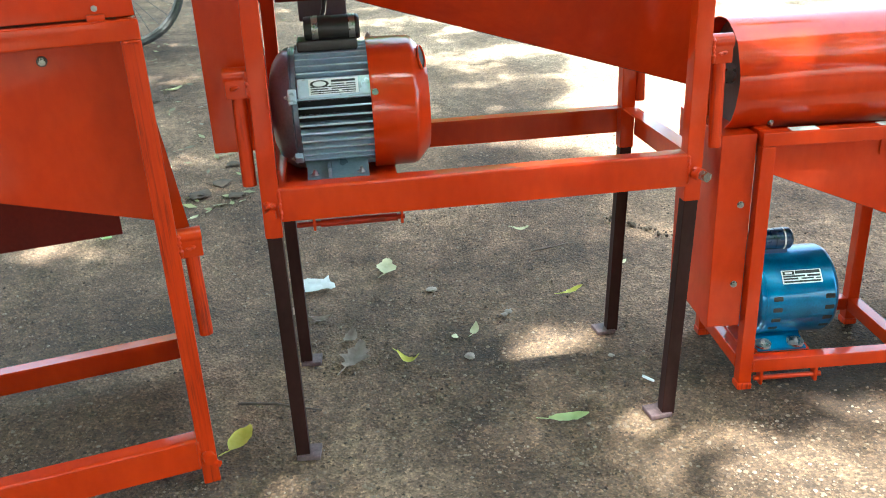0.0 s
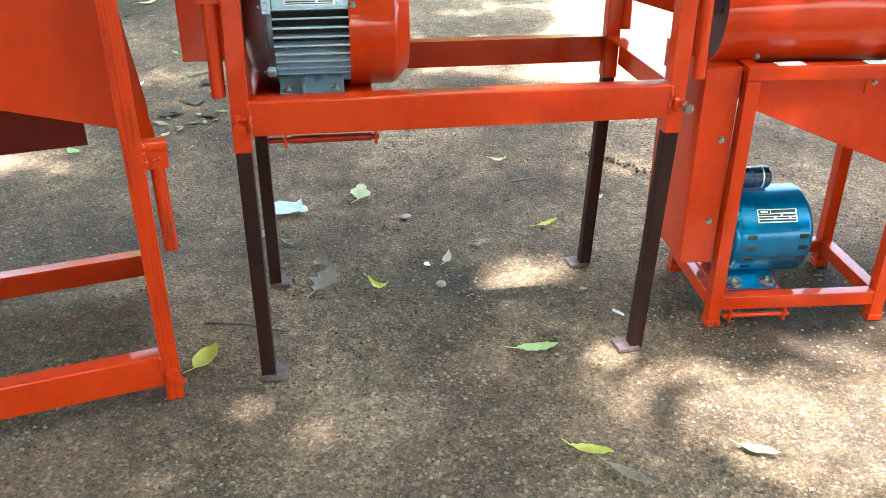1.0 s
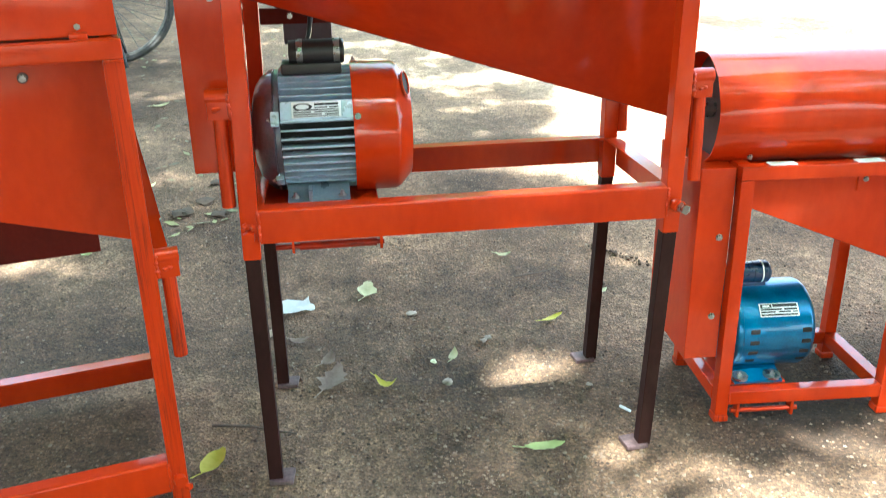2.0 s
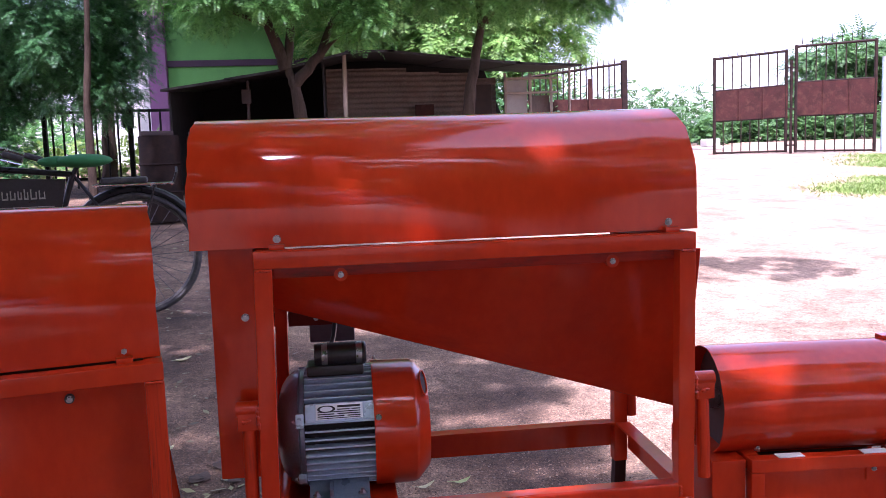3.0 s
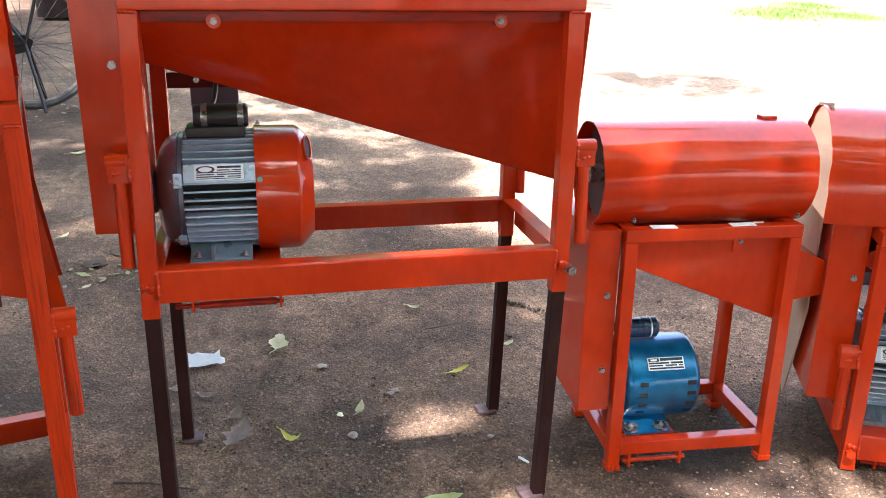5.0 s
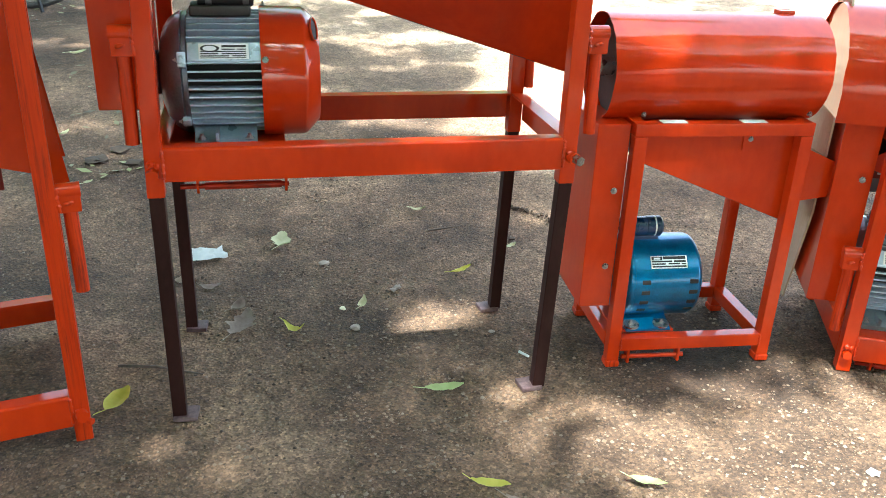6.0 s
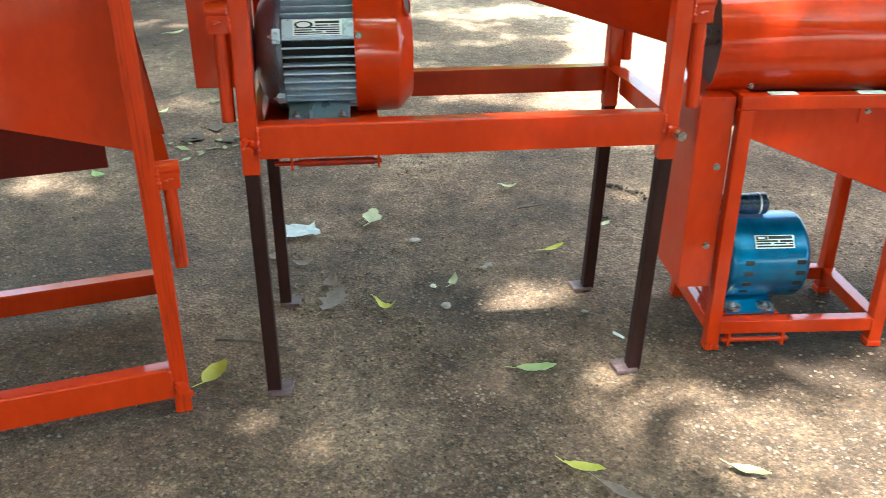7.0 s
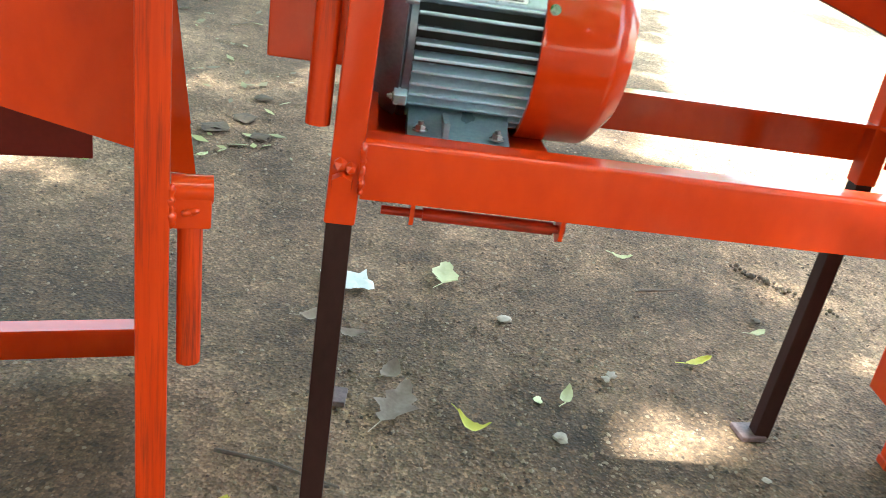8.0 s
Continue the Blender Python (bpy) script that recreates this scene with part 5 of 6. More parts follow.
# ---------------------------------------------------------------- buildings and fences
def shed():
    """The low lean-to shed: timber posts, corrugated walls, a sagging sheet roof."""
    z0 = ground_height(0, 12)
    root = thing("shed", pose(0, 0, 0), "low ramshackle shed with corrugated iron walls and sagging roof", "shed")
    def corrugated(x0, x1, y, za, zb, flat_run=True, material=CORR, name="wall_sheet"):
        bm = bmesh.new()
        n = int((zb - za) / 0.019)
        line = [(y + 0.010 * math.sin(2 * math.pi * k / 4), za + (zb - za) * k / n) for k in range(n + 1)]
        sheet(bm, line, x0, x1, 0.001, 0.002, 6, int(x0 * 10))
        return part(name, bm, material, root, "weathered corrugated iron sheet", crease=80)
    corrugated(0.02, 1.18, 12.55, z0 - 0.1, 2.32)
    # side and back walls carry the shed's inner shade as near-black colour
    for x0 in (-1.98, -0.02):
        bm = bmesh.new()
        top = 1.96 if x0 < -1 else 2.30
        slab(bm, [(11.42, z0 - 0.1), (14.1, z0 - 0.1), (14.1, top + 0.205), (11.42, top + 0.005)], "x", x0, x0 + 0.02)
        part("side_wall", bm, SHADE_BLACK, root, "near-black side wall, the shed's shade in its colour")
    corrugated(1.16, 1.66, 12.6, z0 - 0.1, 2.26)
    corrugated(1.62, 2.14, 12.64, z0 - 0.1, 2.24)
    corrugated(2.10, 2.52, 12.68, z0 - 0.1, 2.16)
    for k, (x0, x1, z1, y) in enumerate(((2.13, 2.42, 2.05, 12.5), (1.28, 1.56, 1.78, 12.45))):
        bm = bmesh.new()
        box(bm, (x0, y, z0 - 0.1), (x1, y + 0.02, z1), 0.004)
        part("panel", bm, RUST if k else INNER, root)
    # frame of the open window bay at the end
    for x0, z1 in ((2.50, 2.16), (2.86, 2.14), (3.16, 2.12)):
        bm = bmesh.new()
        box(bm, (x0, 11.94, z0), (x0 + 0.035, 11.98, z1), 0.003)
        part("post", bm, WOOD, root)
    for za in (1.86, 2.06):
        bm = bmesh.new()
        box(bm, (2.50, 11.90, za), (3.26, 11.935, za + 0.03), 0.003)
        part("ledge", bm, WOOD, root)
    bm = bmesh.new()
    box(bm, (2.54, 12.0, z0), (2.84, 12.02, 2.06), 0.003)
    part("panel", bm, CONCRETE, root, "grey board panel")
    bm = bmesh.new()
    box(bm, (2.88, 12.0, z0), (3.16, 12.02, 1.84), 0.003)
    part("panel", bm, CORR, root)
    for x0, y0, z1, r in ((0.255, 11.5, 2.42, 0.034), (-1.02, 11.6, 2.10, 0.024), (3.33, 11.6, 2.28, 0.02)):
        bm = bmesh.new()
        rod(bm, (x0, y0, z0 - 0.1), (x0 + 0.02, y0, z1), r, r * 0.8, 10)
        part("post", bm, INNER if r == 0.024 else WOOD, root, "rough timber post")
    # roof: several sheets, lapped, sagging
    # sheets darkened so that the shade below them is in their colour
    line = [(-2.0, 1.96), (-1.2, 2.08), (-0.5, 2.19), (0.35, 2.40), (0.9, 2.40), (1.7, 2.30), (2.6, 2.21), (3.42, 2.17)]
    for i in range(len(line) - 1):
        (xa, za), (xb, zb) = line[i], line[i + 1]
        bm = bmesh.new()
        v = [bm.verts.new(p) for p in ((xa - 0.06, 11.3, za), (xb + 0.02, 11.3, zb), (xb + 0.02, 14.2, zb + 0.20), (xa - 0.06, 14.2, za + 0.20),
                                       (xa - 0.06, 11.3, za + 0.03), (xb + 0.02, 11.3, zb + 0.03), (xb + 0.02, 14.2, zb + 0.23), (xa - 0.06, 14.2, za + 0.23))]
        for f in ((0, 1, 2, 3), (4, 7, 6, 5), (0, 4, 5, 1), (1, 5, 6, 2), (2, 6, 7, 3), (3, 7, 4, 0)):
            bm.faces.new([v[k] for k in f])
        part("roof_sheet", bm, THATCH, root, "dark roof sheet with underside shade in its colour")
    bm = bmesh.new()
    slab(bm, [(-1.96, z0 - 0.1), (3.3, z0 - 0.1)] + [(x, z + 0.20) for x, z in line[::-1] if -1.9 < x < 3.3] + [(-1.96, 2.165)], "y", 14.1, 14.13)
    part("back_wall", bm, SHADE_BLACK, root, "near-black back wall, the shed's shade in its colour")
    bm = bmesh.new()
    box(bm, (-1.08, 11.54, 1.80), (-0.96, 11.57, 1.98), 0.004)
    part("sign_plate", bm, INNER, root)
    return root


shed()


DUSKY = mat("dusky_purple_plaster", (0.045, 0.022, 0.04), (0.075, 0.038, 0.065), 2, (0.7, 0.9), 0, 0.1, 40)


def hall():
    """Green plastered building with a purple corner pillar and band."""
    root = thing("building", pose(0, 0, 0), "green plastered building with a purple pillar and band", "building")
    z0 = ground_height(0, 17) - 0.2
    bm = bmesh.new()
    box(bm, (-3.02, 17.1, z0), (3.4, 17.4, 4.05), 0.01)
    part("wall", bm, GWALL, root)
    bm = bmesh.new()
    box(bm, (-3.36, 16.95, z0), (-3.02, 17.4, 4.05), 0.01)
    part("pillar", bm, PURPLE, root, "purple painted pillar")
    bm = bmesh.new()
    box(bm, (-3.62, 17.15, z0), (-3.365, 17.4, 4.0), 0.01)
    part("corner_strip", bm, PALE, root, "pale corner strip")
    bm = bmesh.new()
    box(bm, (-3.015, 17.05, 2.88), (3.4, 17.098, 3.0), 0.005)
    part("band", bm, DUSKY, root, "purple plaster band")
    bm = bmesh.new()
    box(bm, (-3.8, 16.9, 4.06), (3.6, 21, 4.2), 0.01)
    part("roof", bm, CONCRETE, root, "flat concrete roof slab")
    bm = bmesh.new()
    box(bm, (-3.6, 17.42, z0), (-3.4, 20.9, 4.05), 0.01)
    box(bm, (3.2, 17.42, z0), (3.4, 20.9, 4.05), 0.01)
    part("side_wall", bm, GWALL, root)
    return root


hall()


def boundary():
    """Pale wall far behind the fence."""
    bm = bmesh.new()
    box(bm, (-6.3, 24, 0.6), (-4.9, 24.25, 2.7), 0.01)
    tagged(single("boundary_wall", bm, PALE, pose(0, 0, 0), "pale sunlit boundary wall", "wall"), kind="structure")


boundary()


def bars(root, xa, xb, ya, yb, za, zb, n, r, material, pointed=0.0, name="bar"):
    for k in range(n):
        f = (k + 0.5) / n
        x, y = xa + (xb - xa) * f, ya + (yb - ya) * f
        bm = bmesh.new()
        lo, hi = (v(f) if callable(v) else v for v in (za, zb))
        rod(bm, (x, y, lo), (x, y, hi), r, n=6)
        if pointed:
            rod(bm, (x, y, hi), (x, y, hi + pointed), r, 0.001, 6)
        part(name, bm, material, root)


def iron_fence():
    root = thing("iron_fence", pose(0, 0, 0), "black iron bar fence under the trees", "fence")
    z = ground_height(0, 13.8)
    bars(root, -4.3, -2.35, 13.9, 13.9, z, 1.86, 12, 0.016, DARKIRON)
    for zz in (z + 0.12, 1.86):
        bm = bmesh.new()
        box(bm, (-4.3, 13.88, zz), (-2.35, 13.92, zz + 0.045), 0.003)
        part("rail", bm, DARKIRON, root)
    for x in (-4.33, -3.05, -2.33):
        bm = bmesh.new()
        box(bm, (x - 0.03, 13.86, z - 0.1), (x + 0.03, 13.94, 1.98), 0.004)
        part("post", bm, DARKIRON, root)
    bm = bmesh.new()
    box(bm, (-3.14, 13.74, 1.62), (-2.98, 13.86, 1.94), 0.01)
    part("meter_box", bm, DARKIRON, root, "dark metal box on the fence post")
    return root


iron_fence()


def yard_fence():
    root = thing("wall_fence", pose(0, 0, 0), "rusty spiked railing above a dark red sheet", "fence")
    z = ground_height(0, 15)
    bm = bmesh.new()
    box(bm, (3.3, 15.0, z - 0.1), (5.28, 15.04, 1.95), 0.004)
    part("sheet", bm, RUST, root)
    bars(root, 3.4, 5.2, 15.02, 15.02, 1.95, lambda f: 2.36 + 0.22 * f, 17, 0.013, IRON, 0.12)
    bm = bmesh.new()
    rod(bm, (3.3, 15.02, 2.33), (5.28, 15.02, 2.56), 0.022, n=8)
    part("rail", bm, IRON, root)
    bm = bmesh.new()
    box(bm, (5.27, 14.97, z - 0.1), (5.37, 15.07, 2.62), 0.006)
    part("post", bm, IRON, root)
    bm = bmesh.new()
    box(bm, (4.62, 14.9, z - 0.1), (4.70, 14.96, 2.3), 0.006)
    part("post", bm, RUST, root)
    return root


yard_fence()


def gate(label, a, b, spikes):
    """A steel gate leaf between two feet a and b, each (x, y, bottom, top): frame, bars, a band of sheet panels, spikes."""
    root = thing("gate", pose(0, 0, 0), label, "gate", "gate leaves")
    at = lambda f, v: Vector((a[0] + (b[0] - a[0]) * f, a[1] + (b[1] - a[1]) * f, (a[2] + (b[2] - a[2]) * f) + v * ((a[3] - a[2]) + ((b[3] - b[2]) - (a[3] - a[2])) * f)))
    for f in (0, 1):
        bm = bmesh.new()
        rod(bm, at(f, 0), at(f, 1), 0.034, n=8)
        part("stile", bm, IRON, root)
    for v in (0.015, 0.985, 0.345, 0.655):
        bm = bmesh.new()
        rod(bm, at(0, v), at(1, v), 0.026 if v > 0.9 else 0.02, n=8)
        part("rail", bm, IRON, root)
    for k in range(1, 8):
        bm = bmesh.new()
        rod(bm, at(k / 8, 0), at(k / 8, 1), 0.0115, n=6)
        part("bar", bm, IRON, root)
        bm = bmesh.new()
        rod(bm, at(k / 8 - 0.05, 1), at(k / 8 - 0.05, 1 + spikes), 0.010, 0.004, 6)
        part("spike", bm, IRON, root)
    for k in range(3):
        f0, f1 = k / 3 + 0.012, (k + 1) / 3 - 0.012
        bm = bmesh.new()
        quad = [at(f0, 0.35), at(f1, 0.35), at(f1, 0.65), at(f0, 0.65)]
        off = Vector((0, -0.022, 0))
        lo = [bm.verts.new(p + off) for p in quad]
        hi = [bm.verts.new(p + off * 0.3) for p in quad]
        bm.faces.new(lo)
        bm.faces.new(hi[::-1])
        for i in range(4):
            bm.faces.new((lo[i], hi[i], hi[(i + 1) % 4], lo[(i + 1) % 4]))
        part("panel", bm, RUST, root, "rusty maroon sheet panel")
        bm = bmesh.new()
        rod(bm, at(f1 + 0.012, 0.34) + off, at(f1 + 0.012, 0.66) + off, 0.022, n=6)
        part("strap", bm, RUST, root)
    return root


gate("rusty maroon steel gate leaf standing half open", (8.04, 17.2, 0.855, 2.863), (9.47, 16.9, 0.852, 2.972), 0.085)
gate("rusty maroon steel gate leaf, taller, beside the gatepost", (9.66, 16.85, 0.846, 3.052), (11.2, 16.5, 0.812, 3.122), 0.085)
bm = bmesh.new()
z = ground_height(0, 16.5)
rod(bm, (11.42, 16.5, z - 0.1), (11.42, 16.5, 2.75), 0.07, n=14)
single("gatepost", bm, mat("faded_blue_post", (0.25, 0.36, 0.38), (0.40, 0.50, 0.50), 5, (0.6, 0.8), 0, 0.2, dirt=(0.2, 0.12, 0.08), dirt_scale=6, dirt_amount=0.7), pose(0, 0, 0), "faded pale blue gatepost", "post")
bm = bmesh.new()
for zz in (1.0, 1.75, 2.6):
    rod(bm, (9.47, 16.88, zz), (9.66, 16.86, zz), 0.016, n=6)
rod(bm, (9.565, 16.87, z - 0.1), (9.565, 16.87, 2.75), 0.03, n=8)
single("gatepost", bm, IRON, pose(0, 0, 0), "thin iron hinge post between gate leaves", "post")
bm = bmesh.new()
box(bm, (-0.42, -0.2, -0.02), (0.42, 0.2, 0.06), 0.02)
box(bm, (-0.2, -0.14, 0.06), (0.22, 0.14, 0.26), 0.03)
single("concrete_block", bm, CONCRETE, flat(9.5, 20.6, 0, 12), "pale concrete block step beyond the gate", "block")


# ---------------------------------------------------------------- drums and bicycle
def drum(x, y, r, h, label):
    root = thing("steel_drum", flat(x, y), label, "drum", "old drums")
    bm = bmesh.new()
    for prof in ([(0, r), (h * 0.33, r), (h * 0.34, r + 0.012), (h * 0.36, r), (h * 0.66, r), (h * 0.67, r + 0.012), (h * 0.69, r), (h, r), (h, r - 0.012), (0.02, r - 0.012)],):
        rings = [[bm.verts.new((rr * math.cos(a), rr * math.sin(a), zz)) for a in [2 * math.pi * k / 28 for k in range(28)]] for zz, rr in prof]
        for a, b in zip(rings, rings[1:]):
            for k in range(28):
                bm.faces.new((a[k], a[(k + 1) % 28], b[(k + 1) % 28], b[k]))
        bm.faces.new(rings[-1])
    part("shell", bm, IRON, root)
    bm = bmesh.new()
    box(bm, (-r * 0.9, -0.05, h), (r * 0.7, 0.05, h + 0.05), 0.01, pose(0, 0, 0, 0, 0, 25))
    part("scrap", bm, INNER, root)
    return root


drum(-1.66, 9.0, 0.20, 0.86, "rusty open steel drum with scrap on it")
drum(-1.20, 9.1, 0.20, 0.84, "dark rusty steel drum beside the shed")


def bicycle():
    """Old roadster bicycle, standing, facing -x; its own origin below the bottom bracket."""
    x0, y0 = -1.50, 4.86
    root = thing("bicycle", pose(x0, y0, 0.214, 0, 0, 9), "old black roadster bicycle with green saddle cover, on its stand", "bicycle")
    R, hz = 0.345, 0.345
    for name, cx in (("rear_wheel", 0.50), ("front_wheel", -0.56)):
        bm = bmesh.new()
        n = 48
        ring = [(cx + R * math.cos(2 * math.pi * k / n), 0, hz + R * math.sin(2 * math.pi * k / n)) for k in range(n)]
        rings = []
        for k in range(n):
            a = 2 * math.pi * k / n
            c, d = Vector((cx + (R - 0.018) * math.cos(a), 0, hz + (R - 0.018) * math.sin(a))), Vector((math.cos(a), 0, math.sin(a)))
            rings.append([bm.verts.new(c + 0.018 * (math.cos(b) * d + math.sin(b) * Vector((0, 1, 0)))) for b in [2 * math.pi * j / 8 for j in range(8)]])
        for k in range(n):
            for j in range(8):
                bm.faces.new((rings[k][j], rings[(k + 1) % n][j], rings[(k + 1) % n][(j + 1) % 8], rings[k][(j + 1) % 8]))
        wheel = part(name, bm, RUBBER, root, "black bicycle tyre")
        bm = bmesh.new()
        prof = [(R - 0.034, -0.012), (R - 0.034, 0.012), (R - 0.046, 0.006), (R - 0.046, -0.006)]
        rings = [[bm.verts.new((cx + r * math.cos(2 * math.pi * k / n), yy, hz + r * math.sin(2 * math.pi * k / n))) for r, yy in prof] for k in range(n)]
        for k in range(n):
            for j in range(4):
                bm.faces.new((rings[k][j], rings[(k + 1) % n][j], rings[(k + 1) % n][(j + 1) % 4], rings[k][(j + 1) % 4]))
        part("rim", bm, RIM, wheel, "dull rusty steel rim")
        bm = bmesh.new()
        rod(bm, (cx, -0.045, hz), (cx, 0.045, hz), 0.02, n=14)
        part("hub", bm, CHROME, wheel)
        for k in range(28):
            a, b = 2 * math.pi * k / 28, 2 * math.pi * (k + (3 if k % 2 else -3)) / 28
            s = 0.028 if k % 4 < 2 else -0.028
            bm = bmesh.new()
            rod(bm, (cx + 0.02 * math.cos(b), s, hz + 0.02 * math.sin(b)), (cx + (R - 0.045) * math.cos(a), 0, hz + (R - 0.045) * math.sin(a)), 0.0017, n=5)
            part("spoke", bm, RIM, wheel)
        lo, hi = (10, 175) if cx > 0 else (20, 150)
        bm = bmesh.new()
        sweep(bm, [(cx + (R + 0.022) * math.cos(radians(a)), 0, hz + (R + 0.022) * math.sin(radians(a))) for a in range(lo, hi + 1, 9)], 0.022, 8)
        part("mudguard", bm, BIKE, root)
    bb, seat, head = (0.04, 0, 0.29), (0.20, 0, 0.80), (-0.34, 0, 0.86)
    tubes = ((bb, seat, 0.016), (seat, head, 0.016), (bb, (-0.36, 0, 0.78), 0.017), (bb, (0.50, 0.05, hz), 0.011), (bb, (0.50, -0.05, hz), 0.011), (seat, (0.50, 0.05, hz), 0.009), (seat, (0.50, -0.05, hz), 0.009),
             ((-0.32, 0, 0.92), (-0.39, 0, 0.72), 0.019), ((-0.39, 0.045, 0.70), (-0.56, 0.05, hz), 0.012), ((-0.39, -0.045, 0.70), (-0.56, -0.05, hz), 0.012), (seat, (0.235, 0, 0.86), 0.013))
    for p, q, r in tubes:
        bm = bmesh.new()
        rod(bm, p, q, r, n=10)
        part("frame_tube", bm, BIKE, root)
    # saddle
    bm = bmesh.new()
    ball(bm, (0.26, 0, 0.872), 0.11, 3, (1.35, 0.8, 0.34))
    ball(bm, (0.12, 0, 0.872), 0.06, 2, (1.6, 0.7, 0.5))
    part("saddle", bm, GREEN, root, "green cloth-covered saddle")
    # handlebar and lamp
    for s in (-1, 1):
        bm = bmesh.new()
        sweep(bm, [(-0.32, 0, 0.93), (-0.33, s * 0.10, 0.95), (-0.29, s * 0.22, 0.97), (-0.18, s * 0.27, 0.95), (-0.04, s * 0.28, 0.90)], 0.012, 8)
        part("handlebar", bm, CHROME, root, "chromed handlebar")
        bm = bmesh.new()
        sweep(bm, [(-0.32, s * 0.06, 0.91), (-0.28, s * 0.20, 0.92), (-0.10, s * 0.27, 0.86)], 0.006, 6)
        part("brake_lever", bm, CHROME, root)
        bm = bmesh.new()
        rod(bm, (-0.08, s * 0.278, 0.915), (0.01, s * 0.285, 0.885), 0.017, n=10)
        part("grip", bm, RUBBER, root)
    bm = bmesh.new()
    rod(bm, (-0.325, 0, 0.89), (-0.318, 0, 0.95), 0.016, n=10)
    part("stem", bm, CHROME, root)
    bm = bmesh.new()
    lathe(bm, [(-0.06, 0.001), (-0.055, 0.045), (-0.04, 0.05), (0.0, 0.045), (0.04, 0.02), (0.045, 0.001)], (-0.26, -0.10, 0.79), 20)
    part("head_lamp", bm, CHROME, root, "round chromed lamp")
    # carrier with struts
    for s in (-0.075, -0.025, 0.025, 0.075):
        bm = bmesh.new()
        rod(bm, (0.30, s, 0.735), (0.72, s, 0.735), 0.006, n=6)
        part("carrier_rod", bm, CHROME, root)
    for x in (0.32, 0.46, 0.60, 0.71):
        bm = bmesh.new()
        rod(bm, (x, -0.08, 0.728), (x, 0.08, 0.728), 0.006, n=6)
        part("carrier_rod", bm, CHROME, root)
    bm = bmesh.new()
    sweep(bm, [(0.715, -0.06, 0.735), (0.735, -0.06, 0.79), (0.735, 0, 0.82), (0.735, 0.06, 0.79), (0.715, 0.06, 0.735)], 0.007, 6)
    part("carrier_hoop", bm, BIKE, root)
    for s in (-0.08, 0.08):
        bm = bmesh.new()
        rod(bm, (0.50, s * 0.7, hz), (0.62, s, 0.728), 0.006, n=6)
        part("strut", bm, BIKE, root)
        bm = bmesh.new()
        rod(bm, (0.50, s * 0.8, hz), (0.56, s * 1.4, -0.005), 0.009, n=8)
        part("stand", bm, BIKE, root)
    bm = bmesh.new()
    box(bm, (0.34, -0.06, 0.742), (0.58, 0.06, 0.775), 0.012)
    part("carrier_pad", bm, RUBBER, root, "dark folded pad on the carrier")
    # frame panel with painted lettering in unreadable bars
    bm = bmesh.new()
    slab(bm, [(-0.31, 0.62), (0.135, 0.60), (0.165, 0.775), (-0.32, 0.80)], "y", -0.028, -0.020)
    panel = part("frame_panel", bm, BIKE, root, "black painted frame panel with pale lettering")
    rndb = random.Random(4)
    bm = bmesh.new()
    x = -0.29
    while x < 0.06:
        w = rndb.uniform(0.018, 0.034)
        box(bm, (x, -0.0295, 0.675), (x + w, -0.0284, 0.684), 0)
        box(bm, (x, -0.0295, 0.684), (x + 0.006, -0.0284, 0.72 + rndb.uniform(0, 0.012)), 0)
        box(bm, (x + w - 0.006, -0.0295, 0.684), (x + w, -0.0284, 0.715), 0)
        x += w + 0.010
    box(bm, (-0.30, -0.0295, 0.632), (0.10, -0.0284, 0.637), 0)
    part("lettering", bm, mat("pale_paint", (0.16, 0.16, 0.13), (0.24, 0.235, 0.19), 30, (0.5, 0.7)), panel, "pale painted bars")
    # cranks, chain case, pedals
    bm = bmesh.new()
    slab(bm, [(-0.05, 0.22), (0.08, 0.20), (0.52, 0.31), (0.54, 0.36), (0.50, 0.39), (0.08, 0.38), (-0.04, 0.34)], "y", -0.050, -0.036)
    part("chain_case", bm, BIKE, root)
    for s in (-1, 1):
        bm = bmesh.new()
        rod(bm, (0.04, s * 0.06, 0.29), (0.04 + s * 0.10, s * 0.07, 0.29 - s * 0.13), 0.009, n=8)
        crank = part("crank", bm, CHROME, root)
        bm = bmesh.new()
        box(bm, (0.04 + s * 0.10 - 0.045, min(s * 0.08, s * 0.16), 0.275 - s * 0.13), (0.04 + s * 0.10 + 0.045, max(s * 0.08, s * 0.16), 0.30 - s * 0.13), 0.004)
        part("pedal", bm, RUBBER, crank)
    return root


bicycle()


# ---------------------------------------------------------------- what lies on the ground
def leaf_bm(length, width, curl, seed, teeth=0.0):
    """A fallen leaf: pointed blade folded along its rib, curled, with a short stalk."""
    rnd = random.Random(seed)
    bm = bmesh.new()
    n = 9
    rows = []
    for k in range(n + 1):
        f = k / n
        w = width * 0.5 * (math.sin(math.pi * min(1, f * 0.95 + 0.03)) ** 0.8) * (1 + teeth * rnd.uniform(-1, 0.5))
        x = length * (f - 0.5)
        z = curl * length * (f - 0.45) ** 2 + 0.004
        bend = 0.10 * length * math.sin(2.2 * f + seed)
        rows.append([bm.verts.new((x, bend + w, z + abs(w) * 0.35 + rnd.uniform(0, 0.003))), bm.verts.new((x, bend, z)), bm.verts.new((x, bend - w, z + abs(w) * 0.30 + rnd.uniform(0, 0.003)))])
    for a, b in zip(rows, rows[1:]):
        for j in (0, 1):
            bm.faces.new((a[j], a[j + 1], b[j + 1], b[j]))
    out = bmesh.ops.solidify(bm, geom=bm.faces[:], thickness=0.0006)
    sweep(bm, [rows[0][1].co, rows[0][1].co + Vector((-length * 0.12, 0.004, 0.0)), rows[0][1].co + Vector((-length * 0.28, 0.01, -0.001))], [0.0009, 0.0008, 0.0006], 5)
    return bm


